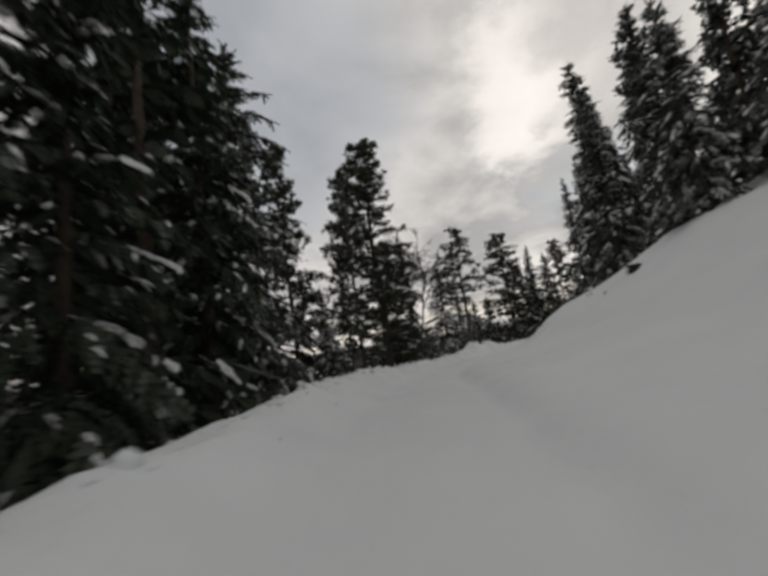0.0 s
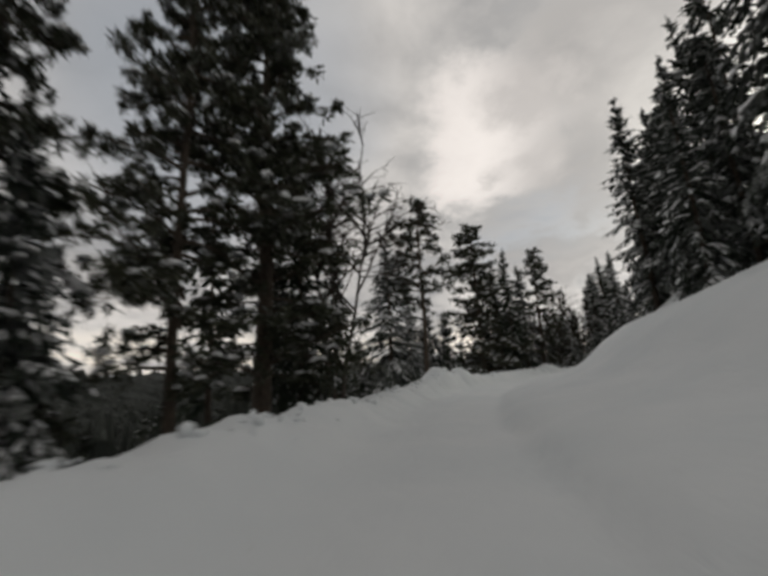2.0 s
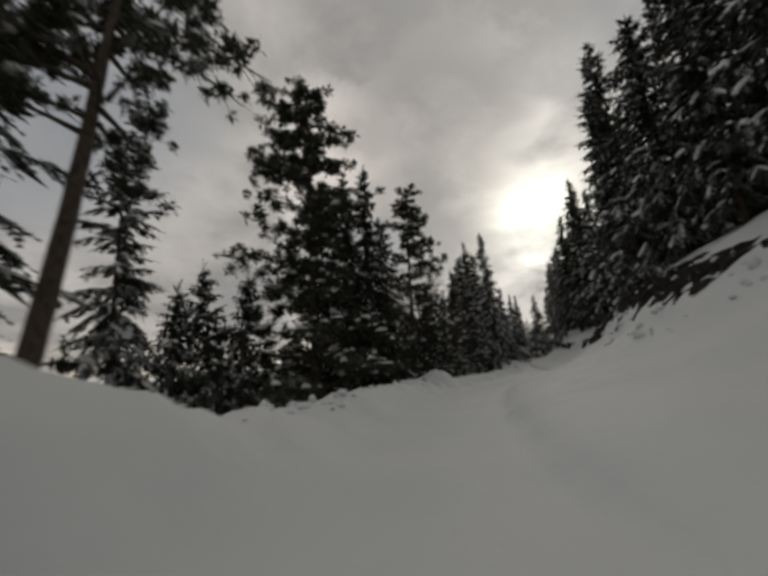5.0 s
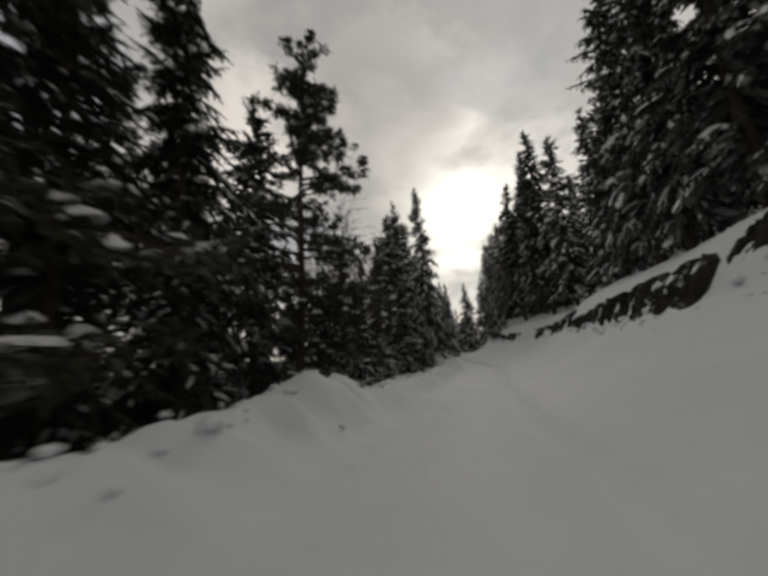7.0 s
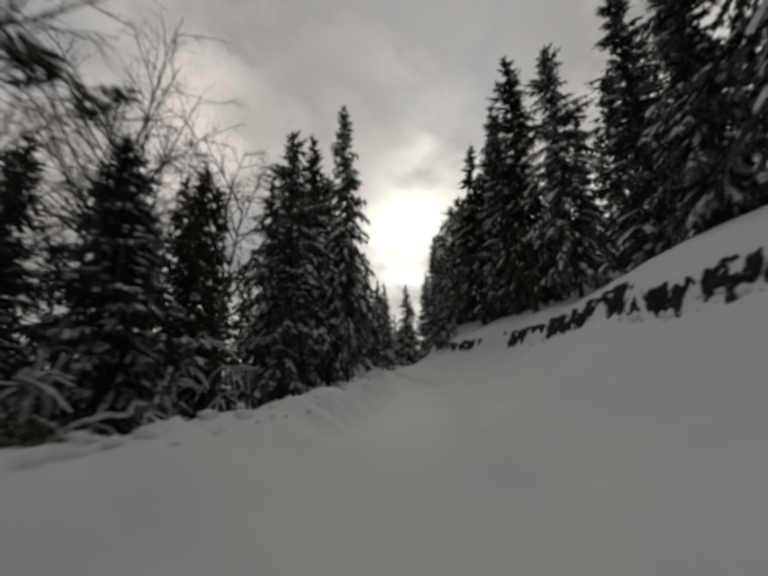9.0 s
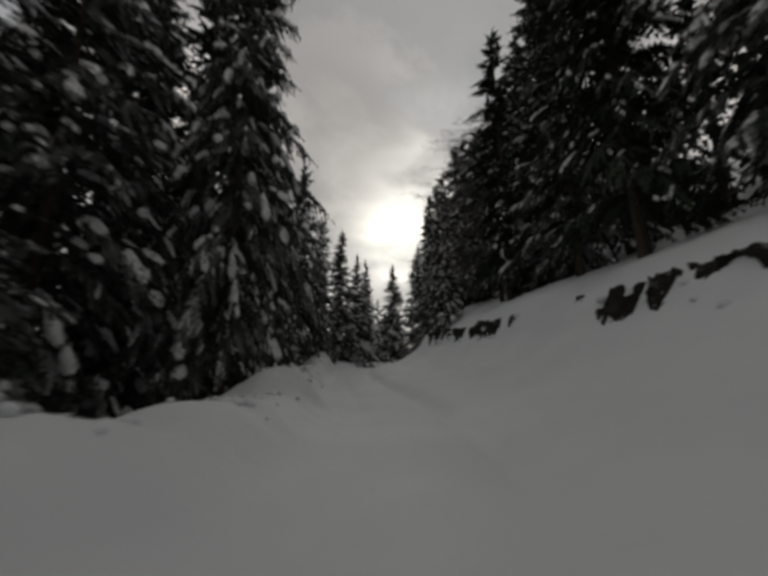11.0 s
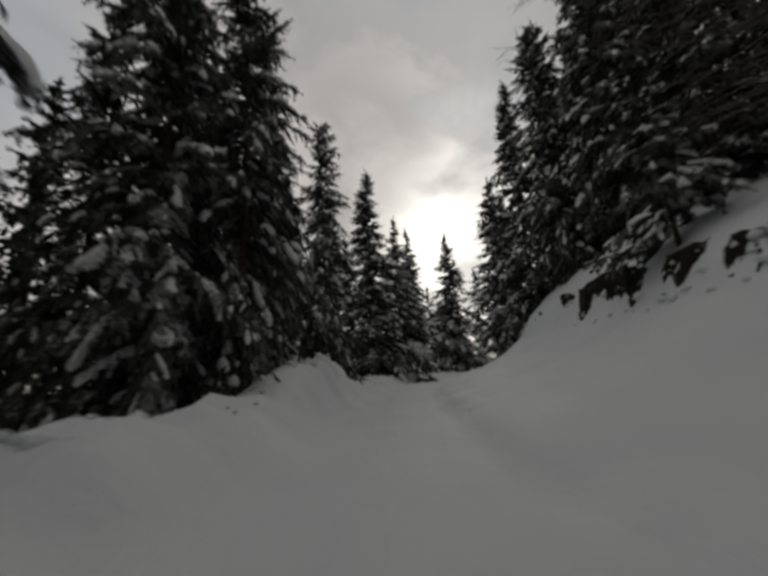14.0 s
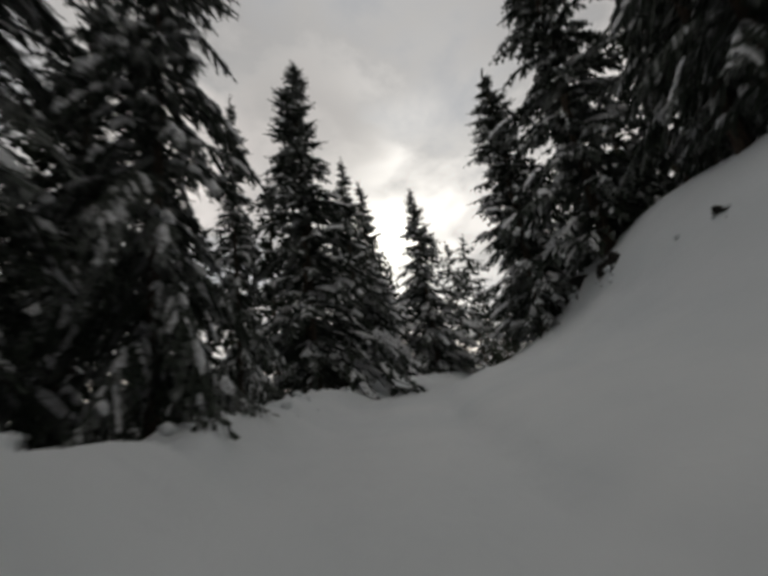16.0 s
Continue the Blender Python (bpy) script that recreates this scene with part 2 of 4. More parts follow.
RIDGE_H = [0.7, 0.68, 0.85, 0.95, 0.85, 0.84, 0.74, 0.68, 0.7, 0.78, 0.78, 0.74, 0.9, 0.7, 0.66, 0.68, 0.88, 1.05, 1.72, 1.8, 1.4, 1.25, 1.7, 1.4, 1.1, 0.9, 0.82, 0.85, 1.05, 1.42, 1.28, 0.98, 1.32, 0.92, 0.84, 0.76, 0.84, 0.77, 0.67, 0.87, 1.05, 0.8, 0.9, 0.78, 0.67, 0.72, 1.12, 1.27, 1.08, 0.76, 0.66, 0.6, 0.58, 0.5, 0.68, 0.88, 0.85, 1.0, 1.08, 0.95, 1.1, 1.65, 1.75, 1.68, 1.2, 1.2, 1.92, 1.95, 1.15, 1.05, 0.82, 0.78, 0.8]


def land(x, y):
    s, d, z = along_road(x, y)
    x, y = np.atleast_1d(np.asarray(x, float)), np.atleast_1d(np.asarray(y, float))
    edge = (0.16 * wave(s, 0 * s, 2.3, 5) + 0.09 * wave(s, 0 * s, 0.7, 6)) * np.clip((4.2 - np.abs(d)) / 1.2, 0, 1)
    later = np.clip((s - 50) / 30, 0, 1)
    # uphill side: soft foot, cut slope, ledge and hillside; the cut grows steeper on the way
    first = np.interp(d + edge, [1.5, 1.9, 2.5, 5.0, 6.6, 7.9, 9.6, 11.4, 12.7, 15.4, 22.0, 40.0, 120.0, 400.0], [0.0, 0.20, 0.36, 0.75, 1.15, 1.95, 2.8, 4.3, 5.5, 6.6, 10.0, 20.0, 44.0, 48.0])
    second = np.interp(d + edge, [1.5, 1.9, 2.5, 4.2, 5.6, 7.0, 7.5, 9.0, 11.0, 14.5, 24.0, 40.0, 120.0, 400.0], [0.0, 0.24, 0.42, 0.95, 1.7, 2.75, 3.75, 5.0, 5.9, 6.9, 12.5, 22.0, 48.0, 52.0])
    bulge = np.clip((d - 3) / 3, 0, 1) * np.clip((14 - d) / 3, 0, 1)
    first = first * np.interp(s, [0, 13, 25, 50, 58], [0.92, 0.92, 1.0, 1.0, 1.15])
    shoulder = np.interp(d + edge, [1.5, 1.9, 2.5, 5.0, 6.0, 7.2, 8.5, 10.2, 12.7, 15.4, 22.0, 40.0, 120.0, 400.0], [0.0, 0.20, 0.36, 0.85, 1.4, 2.5, 3.35, 4.0, 5.0, 6.0, 9.6, 20.0, 44.0, 48.0])
    there = np.interp(s, [20, 30, 50, 58], [0, 1, 1, 0])
    first = first * (1 - there) + shoulder * there
    second = second + np.interp(s, [127, 135, 138, 145], [0.0, 0.75, 0.75, 0.4]) * np.clip((d - 6.5) / 3, 0, 1)
    right = first * (1 - later) + second * later + bulge * (0.30 * wave(s, 0 * s, 9.0, 21) + 0.14 * wave(s, d, 3.4, 22))
    right = right + 0.4 * np.exp(-(((s - 72.5) / 5) ** 2)) * np.clip((d - 7.4) / 1.2, 0, 1) * np.clip((14 - d) / 3, 0, 1)
    # valley side: ploughed ridge, then the ground drops away
    ridge = np.interp(s + 0.25 * wave(d, s, 1.1, 15), RIDGE_S, RIDGE_H) - 0.08 + 0.05 * wave(s, 0 * s, 0.9, 8)
    left = np.interp(-d + edge, [1.45, 1.85, 2.5, 3.25, 4.4, 6.0, 30.0, 90.0, 260.0, 700.0, 1100.0, 1600.0, 3000.0],
                     [0.0, 0.20, 0.92, 1.0, 0.45, -0.5, -8.0, -27.0, -45.0, -30.0, 2.0, 30.0, 40.0])
    left = np.where((left > 0) & (d < 0), left * ridge, left)
    h = np.where(d > 0, right, left)
    off = np.clip((np.abs(d + 0.05) - 1.3) / 1.2, 0, 1)
    near = np.clip(1 - np.abs(d) / 30, 0, 1)
    steep = np.where(d < -1.5, 1.0, 0.55)
    h = h + off * near * steep * (0.09 * wave(x, y, 2.2, 1) + 0.07 * wave(x, y, 0.8, 2) + 0.05 * wave(x, y, 0.42, 3))
    thrown = np.clip(1 - np.abs(d + 2.75) / 1.3, 0, 1) ** 0.7
    lumps = np.abs(wave(x, y, 0.95, 41)) + 0.6 * np.abs(wave(x, y, 0.5, 42)) - 0.55
    h = h - thrown * 0.26 * lumps * np.clip(1 + 0.8 * wave(s, 0 * s, 7.0, 43), 0.25, 1.6)
    h = h + (1 - off) * (0.014 * wave(x, y, 0.6, 4) + 0.02 * wave(x, y, 1.7, 14))
    # faint wheel tracks, and the rut along the foot of the bank
    for track, deep in ((-0.75, 0.035), (0.75, 0.035), (1.36, 0.11)):
        h = h - deep * np.exp(-(((d - track + 0.4 * edge) / 0.24) ** 2))
    far = np.clip((np.abs(d) - 60) / 200, 0, 1)
    h = h + far * 9 * wave(x, y, 180.0, 9) + far * 3 * wave(x, y, 60.0, 10)
    return z * np.clip(1 - (np.abs(d) - 30) / 100, 0, 1) + h


def link_mesh(name, verts, faces, mat, parent=None, smooth=False, label=""):
    me = bpy.data.meshes.new(name)
    me.from_pydata(verts, [], faces)
    me.materials.append(mat)
    if smooth:
        me.polygons.foreach_set("use_smooth", [True] * len(me.polygons))
    me.update()
    ob = new(name, me)
    if parent is not None:
        ob.parent = parent
    if label:
        tagged(ob, label)
    return ob


def growing(first, step, grow, end):
    out = [first]
    while out[-1] < end:
        step *= grow
        out.append(out[-1] + step)
    return out


GRID_TURN = radians(-42.0)
GRID_AHEAD = np.array([-math.sin(GRID_TURN), math.cos(GRID_TURN)])
GRID_RIGHT = np.array([GRID_AHEAD[1], -GRID_AHEAD[0]])


def make_ground():
    us = np.arange(-6, 158, 0.25)
    vs = np.arange(-31, 15, 0.25)
    us = np.r_[[-v for v in growing(6.3, 0.4, 1.18, 2500)][::-1], us, growing(us[-1] + 0.4, 0.4, 1.18, 2500)]
    vs = np.r_[[-v for v in growing(31.4, 0.4, 1.16, 3000)][::-1], vs, growing(vs[-1] + 0.4, 0.4, 1.16, 2500)]
    u, v = np.meshgrid(us, vs, indexing="ij")
    x = (u[..., None] * GRID_AHEAD + v[..., None] * GRID_RIGHT)
    px, py = x[..., 0].ravel(), x[..., 1].ravel()
    z = land(px, py)
    nu, nv = len(us), len(vs)
    n = np.arange(nu * nv).reshape(nu, nv)
    quads = np.stack([n[:-1, :-1], n[:-1, 1:], n[1:, 1:], n[1:, :-1]], -1).reshape(-1, 4)
    ob = link_mesh("ground", np.stack([px, py, z], 1).tolist(), quads.tolist(), SNOW, smooth=True)
    return tagged(ob, "deep smooth snow over road, banks and hillside", "snow ground", kind="structure")


make_ground()


# ---- trees ----
class Soup:
    """Vertices and faces of one part."""

    def __init__(self):
        self.v, self.f = [], []

    def kite(self, p, way, side, length, width, bend=0.0):
        n = len(self.v)
        mid = p + way * (length * 0.45)
        tip = p + way * length + Vector((0, 0, -bend * length))
        self.v += [p, mid + side * (width / 2), tip, mid - side * (width / 2)]
        self.f.append((n, n + 1, n + 2, n + 3))

    def frond(self, p, way, side, length, width, teeth, sag=0.15):
        """A feathered twig: pairs of pointed side shoots along a bent spine."""
        n = len(self.v)
        spine = [p + way * (length * u) + Vector((0, 0, -sag * length * u * u)) for u in (k / teeth for k in range(teeth + 1))]
        self.v += spine
        ahead = way * (length / teeth)
        for k in range(teeth):
            w = width * 0.5 * (1.0 - 0.55 * k / teeth)
            m = len(self.v)
            self.v += [spine[k] + side * w + ahead * 1.05, spine[k] - side * w + ahead * 0.85]
            self.f += [(n + k, n + k + 1, m), (n + k, m + 1, n + k + 1)]

    def pad(self, points, width, height, rng, fine=True):
        """A soft load of snow bent over a bough: rounded across, lumpy along, drooping at its edges."""
        n, m = len(self.v), len(points)
        arch = ((-0.5, -0.55), (-0.40, 0.25), (0.0, 0.8), (0.40, 0.25), (0.5, -0.55)) if fine else ((-0.5, -0.5), (0.0, 0.75), (0.5, -0.5))
        c = len(arch)
        for k, p in enumerate(points):
            u = k / (m - 1)
            way = points[min(k + 1, m - 1)] - points[max(k - 1, 0)]
            side = way.cross(Vector((0, 0, 1)))
            side = side.normalized() if side.length > 1e-3 else Vector((1, 0, 0))
            over = side.cross(way).normalized()
            full = (0.30 + 0.75 * math.sin(math.pi * (0.10 + 0.78 * u))) * rng.uniform(0.72, 1.28)
            w, h = width * full, height * (0.35 + 0.65 * full)
            shift = side * (width * rng.uniform(-0.12, 0.12))
            for a, b in arch:
                self.v.append(p + shift + side * (a * w * rng.uniform(0.8, 1.2)) + over * (b * h * rng.uniform(0.8, 1.2)))
        for k in range(m - 1):
            for i in range(c - 1):
                self.f.append((n + k * c + i, n + k * c + i + 1, n + k * c + i + c + 1, n + k * c + i + c))
        self.f.append(tuple(n + i for i in range(c)))
        self.f.append(tuple(n + (m - 1) * c + i for i in reversed(range(c))))

    def tube(self, points, radii, sides=5):
        n = len(self.v)
        for k, (p, r) in enumerate(zip(points, radii)):
            a, b = points[max(k - 1, 0)], points[min(k + 1, len(points) - 1)]
            way = (b - a).normalized()
            side = way.orthogonal().normalized()
            other = way.cross(side)
            for i in range(sides):
                c = 2 * math.pi * i / sides
                self.v.append(p + (side * math.cos(c) + other * math.sin(c)) * r)
        for k in range(len(points) - 1):
            for i in range(sides):
                j = (i + 1) % sides
                self.f.append((n + k * sides + i, n + k * sides + j, n + (k + 1) * sides + j, n + (k + 1) * sides + i))

    def cushion(self, points, width, height, rng):
        """Snow lying along a bough: an arched strip, thicker in the middle."""
        n, m = len(self.v), len(points)
        arch = ((-0.5, -0.3), (-0.25, 0.7), (0.3, 0.7), (0.5, -0.3))
        c = len(arch)
        for k, p in enumerate(points):
            way = points[min(k + 1, m - 1)] - points[max(k - 1, 0)]
            side = way.cross(Vector((0, 0, 1)))
            side = side.normalized() if side.length > 1e-3 else Vector((1, 0, 0))
            over = side.cross(way).normalized()
            full = (0.40 if k in (0, m - 1) else 1.0) * rng.uniform(0.7, 1.3)
            w, h = width * full, height * full
            for a, b in arch:
                self.v.append(p + side * (a * w * rng.uniform(0.75, 1.25)) + over * (b * h * rng.uniform(0.75, 1.25)))
        for k in range(m - 1):
            for i in range(c - 1):
                self.f.append((n + k * c + i, n + k * c + i + 1, n + k * c + i + c + 1, n + k * c + i + c))
        self.f.append(tuple(n + i for i in range(c)))
        self.f.append(tuple(n + (m - 1) * c + i for i in reversed(range(c))))


def rand_way(rng):
    a, z = rng.uniform(0, 2 * math.pi), rng.uniform(-1, 1)
    r = math.sqrt(1 - z * z)
    return Vector((r * math.cos(a), r * math.sin(a), z))


def trunk_line(rng, height, lean=0.012, steps=10):
    a, b = rng.uniform(-1, 1) * lean, rng.uniform(-1, 1) * lean
    c = rng.uniform(0, 6.28)
    return [Vector((a * z + 0.05 * math.sin(z * 0.5 + c), b * z + 0.05 * math.cos(z * 0.6 + c), z)) for z in (height * k / steps for k in range(steps + 1))]


def on_line(line, f):
    k = min(max(f, 0.0), 0.9999) * (len(line) - 1)
    i = int(k)
    return line[i].lerp(line[i + 1], k - i)


def assemble(name, parts):
    root = new(name)
    for part_name, soup, mat, smooth, label in parts:
        if soup.f:
            ob = link_mesh(part_name, soup.v, soup.f, mat, root, smooth, label)
            if part_name in ("snow_load", "crown", "twig_mass"):
                tagged(ob, kind="stuff")
    return root


def spruce(seed, height=20.0, reach=4.0, snow=0.7, level=1, start=0.05, needle=SPRUCE, droop=1.0, step=0.60, top_power=0.62, ragged=0.24, blanket=0.0, load=1.0):
    """level: 2 for a tree close to the road, 1 for one a little back, 0 for the forest behind."""
    rng = random.Random(seed)
    wood, green, white = Soup(), Soup(), Soup()
    line = trunk_line(rng, height)
    wood.tube(line, [max(0.012, height * 0.0125 * (1 - k / 10) ** 0.85) for k in range(11)], 8)
    down, reach = Vector((0, 0, -1)), reach * 1.13
    sway = [rng.uniform(0, 6.28) for k in range(4)]
    share = (0.27, 0.70, 1.0)[level]
    teeth = (2, 3, 4)[level]
    z = height * start
    while z < height * 0.985:
        f = z / height
        grow = (1 - f) ** top_power * min(1.0, (0.70, 0.60, 0.36)[level] + f * (2.5, 3.0, 4.2)[level])
        whorl = rng.uniform(0.82, 1.15)
        for k in range((4, 5, 5)[level] if f < 0.88 else 4):
            if rng.random() < 0.05:
                continue
            a = rng.uniform(0, 2 * math.pi)
            out = Vector((math.cos(a), math.sin(a), 0))
            uneven = 1 + 0.16 * math.sin(2 * a + sway[0] + 5 * f) + 0.12 * math.sin(3 * a + sway[1] - 9 * f)
            long = max(0.25, reach * grow * whorl * uneven * rng.uniform(0.90 - ragged, 0.90 + ragged))
            root = on_line(line, f + rng.uniform(-0.012, 0.012))
            rise = (0.08 + 0.5 * f**1.5) * rng.uniform(0.6, 1.3)
            sag = (0.66 - 0.30 * f) * droop * rng.uniform(0.75, 1.25)
            side = Vector((-out.y, out.x, 0))
            curl = rng.uniform(-0.12, 0.12)
            bough = [root + out * (long * t * (1 - 0.14 * sag * t)) + side * (curl * long * t * t) + Vector((0, 0, long * (rise * t - sag * t * t + 0.14 * t**4))) for t in (0, 0.25, 0.5, 0.75, 1.0)]
            for p in bough:
                p.z = max(p.z, 0.35 if level < 2 else 0.9)
            # the inner mass of old twigs
            for i in (0, 2):
                way = bough[min(i + 2, 4)] - bough[i]
                green.kite(bough[i], way.normalized(), side, way.length * 1.15, (0.60, 0.42, 0.34)[level] * (1.0 if i == 0 else 0.7), 0.05)
                green.kite(bough[i] + down * 0.05, (way.normalized() + down * 0.5).normalized(), side.cross(out), way.length * (1.0 if i == 0 else 0.7), (0.60, 0.42, 0.34)[level], 0.1)
            # feathered side twigs, longest near the trunk
            pairs = max((1, 2, 2)[level], int((1.2 + long * 3.0) * share))
            for n in range(pairs):
                for hand in (-1, 1):
                    t = min(1.0, 0.14 + 0.86 * (n + rng.random()) / pairs)
                    p = on_line(bough, t)
                    axis = (on_line(bough, min(t + 0.15, 1.0)) - on_line(bough, max(t - 0.15, 0.0))).normalized()
                    go = (axis * rng.uniform(0.55, 0.95) + side * (hand * rng.uniform(0.45, 0.85)) + down * rng.uniform(0.0, 0.35) * droop).normalized()
                    size = (0.20 + 0.26 * long * max(0.05, 1.02 - t) ** 0.75) * rng.uniform(0.65, 1.2) * (1.35, 1.1, 0.95)[level]
                    size = min(size, (1.3, 1.0, 0.80)[level])
                    flat = go.cross(down + rand_way(rng) * 0.55)
                    flat = flat.normalized() if flat.length > 1e-3 else side
                    sag = rng.uniform(0.15, 0.6) * droop * (1.1 - 0.7 * f)
                    green.frond(p, go, flat, size, 0.06 + size * rng.uniform(0.32, 0.50), teeth if size > 0.45 else teeth - 1, sag)
                    if rng.random() < snow:
                        lift, u = Vector((0, 0, 0.035)), rng.uniform(0.0, 0.3)
                        u2 = min(1.0, u + rng.uniform(0.4, 0.75))
                        pts = [p + go * (size * v) + down * (sag * size * v * v) + lift for v in (u, (u + u2) / 2, u2)]
                        white.pad(pts, (0.05 + size * rng.uniform(0.10, 0.22)) * (1.3, 1.1, 1.0)[level], rng.uniform(0.04, 0.09), rng, level == 2)
            axis = (bough[4] - bough[3]).normalized()
            green.frond(bough[3], axis, side, (bough[4] - bough[3]).length + 0.22 + 0.08 * long, 0.16 + 0.05 * long, teeth + 1, 0.05)
            # twigs that hang under the bough like a curtain
            for n in range(int((0.6 + long * 2.4 * (1 - 0.5 * f)) * share * droop)):
                p = on_line(bough, rng.uniform(0.12, 1.0))
                go = (down + out * rng.uniform(0.0, 0.5) + side * rng.uniform(-0.4, 0.4)).normalized()
                flat = go.cross(rand_way(rng))
                size = rng.uniform(0.25, 0.62) * min(1.0, 0.45 + long * 0.3) * (1.4, 1.1, 1.0)[level]
                if p.z - size < (0.0, 0.2, 1.0)[level]:
                    continue
                green.frond(p, go, flat.normalized() if flat.length > 1e-3 else side, size, 0.07 + size * 0.34, max(2, teeth - 1), 0.0)
            # snow lying along the outer bough in soft loads, bent down with it
            if long > 0.5 and rng.random() < blanket:
                t = rng.uniform(0.15, 0.5)
                while t < 0.97:
                    run = (rng.uniform(0.28, 0.78) if level == 2 else rng.uniform(0.35, 1.10)) / long * (1.6, 1.2, 1.0)[level]
                    end = min(1.04, t + run)
                    wide = min(0.27, 0.10 + 0.05 * long) * load * rng.uniform(0.6, 1.35) * (1.2, 1.0, 1.0)[level]
                    shift = side * (rng.uniform(-0.10, 0.10) * (0.4 + 0.3 * long))
                    pts = [on_line(bough, t + (end - t) * c) + shift + Vector((0, 0, 0.05)) + rand_way(rng) * 0.025 for c in ((0, 0.35, 0.7, 1.0) if level == 2 else (0, 0.5, 1.0))]
                    if end > 0.95:
                        pts.append(pts[-1] + axis * 0.06 + down * 0.09)
                    white.pad(pts, wide, wide * rng.uniform(0.35, 0.6), rng, level == 2)
                    t = end + (rng.uniform(-0.05, 0.25) if level == 2 else rng.uniform(0.1, 0.5))
        z += rng.uniform(0.8, 1.2) * step * (0.5 + 0.5 * (1 - f)) * (2.0, 1.1, 0.97)[level]
    top = line[-1]
    for k in range(12):
        way = (Vector((0, 0, 1)) + rand_way(rng) * 0.55).normalized()
        green.frond(top + Vector((0, 0, -0.10 * k)), way, way.orthogonal().normalized(), 0.40, 0.15, 2, 0.0)
    return assemble("spruce_tree", [("trunk", wood, BARK, True, "scaly grey-brown trunk"), ("crown", green, needle, False, "dark green drooping boughs"), ("snow_load", white, TREE_SNOW, True, "lumps of snow on the boughs")])


def scrub_spruce(**shape):
    root = spruce(**shape)
    root.name = "scrub_spruce"
    return root


def bowed_sapling(seed, height=3.0):
    """Thin young stems bent over in arches by the snow on them."""
    rng = random.Random(seed)
    wood, white = Soup(), Soup()
    for k in range(7):
        a = rng.uniform(0, 6.28)
        out = Vector((math.cos(a), math.sin(a), 0))
        tall, far = height * rng.uniform(0.5, 1.0), height * rng.uniform(0.3, 0.65)
        arch = [Vector((0, 0, 0)) + out * (far * t**1.6) + Vector((0, 0, tall * (2.1 * t - 1.25 * t * t))) + rand_way(rng) * 0.04 for t in (0, 0.2, 0.4, 0.6, 0.8, 1.0)]
        wood.tube(arch, [0.022, 0.019, 0.015, 0.012, 0.009, 0.005], 4)
        white.pad([p + Vector((0, 0, 0.02)) for p in arch[2:]], 0.075, 0.05, rng)
        for n in range(7):
            p = on_line(arch, rng.uniform(0.3, 1.0))
            way = (out * 0.5 + rand_way(rng) * 0.8 + Vector((0, 0, -0.3))).normalized()
            tip = [p, p + way * 0.35, p + way * 0.6 + Vector((0, 0, -0.15))]
            wood.tube(tip, [0.012, 0.009, 0.004], 3)
            if rng.random() < 0.6:
                white.cushion([q + Vector((0, 0, 0.015)) for q in tip], 0.06, 0.045, rng)
    return assemble("bowed_sapling", [("stem", wood, TWIG, True, "thin bent brown stems"), ("snow_load", white, TREE_SNOW, True, "snow clinging along the stems")])


def snowy_bush(seed, height=2.6):
    """A low round bush of many arching twigs, its dome caked with snow."""
    rng = random.Random(seed)
    wood, white = Soup(), Soup()
    for k in range(64):
        a, lean = rng.uniform(0, 6.28), math.sqrt(rng.random())
        out = Vector((math.cos(a), math.sin(a), 0))
        tall, far = height * (1.02 - 0.5 * lean * lean) * rng.uniform(0.85, 1.05), height * 0.72 * lean
        arch = [out * (far * t**1.3) + Vector((0, 0, tall * (1.55 * t - 0.6 * t * t))) + rand_way(rng) * 0.05 for t in (0, 0.3, 0.6, 0.85, 1.0)]
        arch.append(arch[-1] + out * 0.16 + Vector((0, 0, -0.18)))
        wood.tube(arch, [0.020, 0.017, 0.013, 0.010, 0.007, 0.004], 3)
        white.pad([p + Vector((0, 0, 0.03)) for p in arch[2:]], rng.uniform(0.12, 0.30), 0.10, rng)
        for n in range(6):
            p = on_line(arch, rng.uniform(0.4, 1.0))
            way = (out * 0.6 + rand_way(rng)).normalized()
            tip = [p, p + way * 0.22, p + way * 0.42 + Vector((0, 0, -0.08))]
            wood.tube(tip, [0.010, 0.007, 0.003], 3)
            if rng.random() < 0.7:
                white.pad([q + Vector((0, 0, 0.02)) for q in tip], rng.uniform(0.06, 0.12), 0.05, rng, False)
    return assemble("snowy_bush", [("stem", wood, TWIG, True, "dense thin brown twigs"), ("snow_load", white, TREE_SNOW, True, "snow caked over the dome of twigs")])


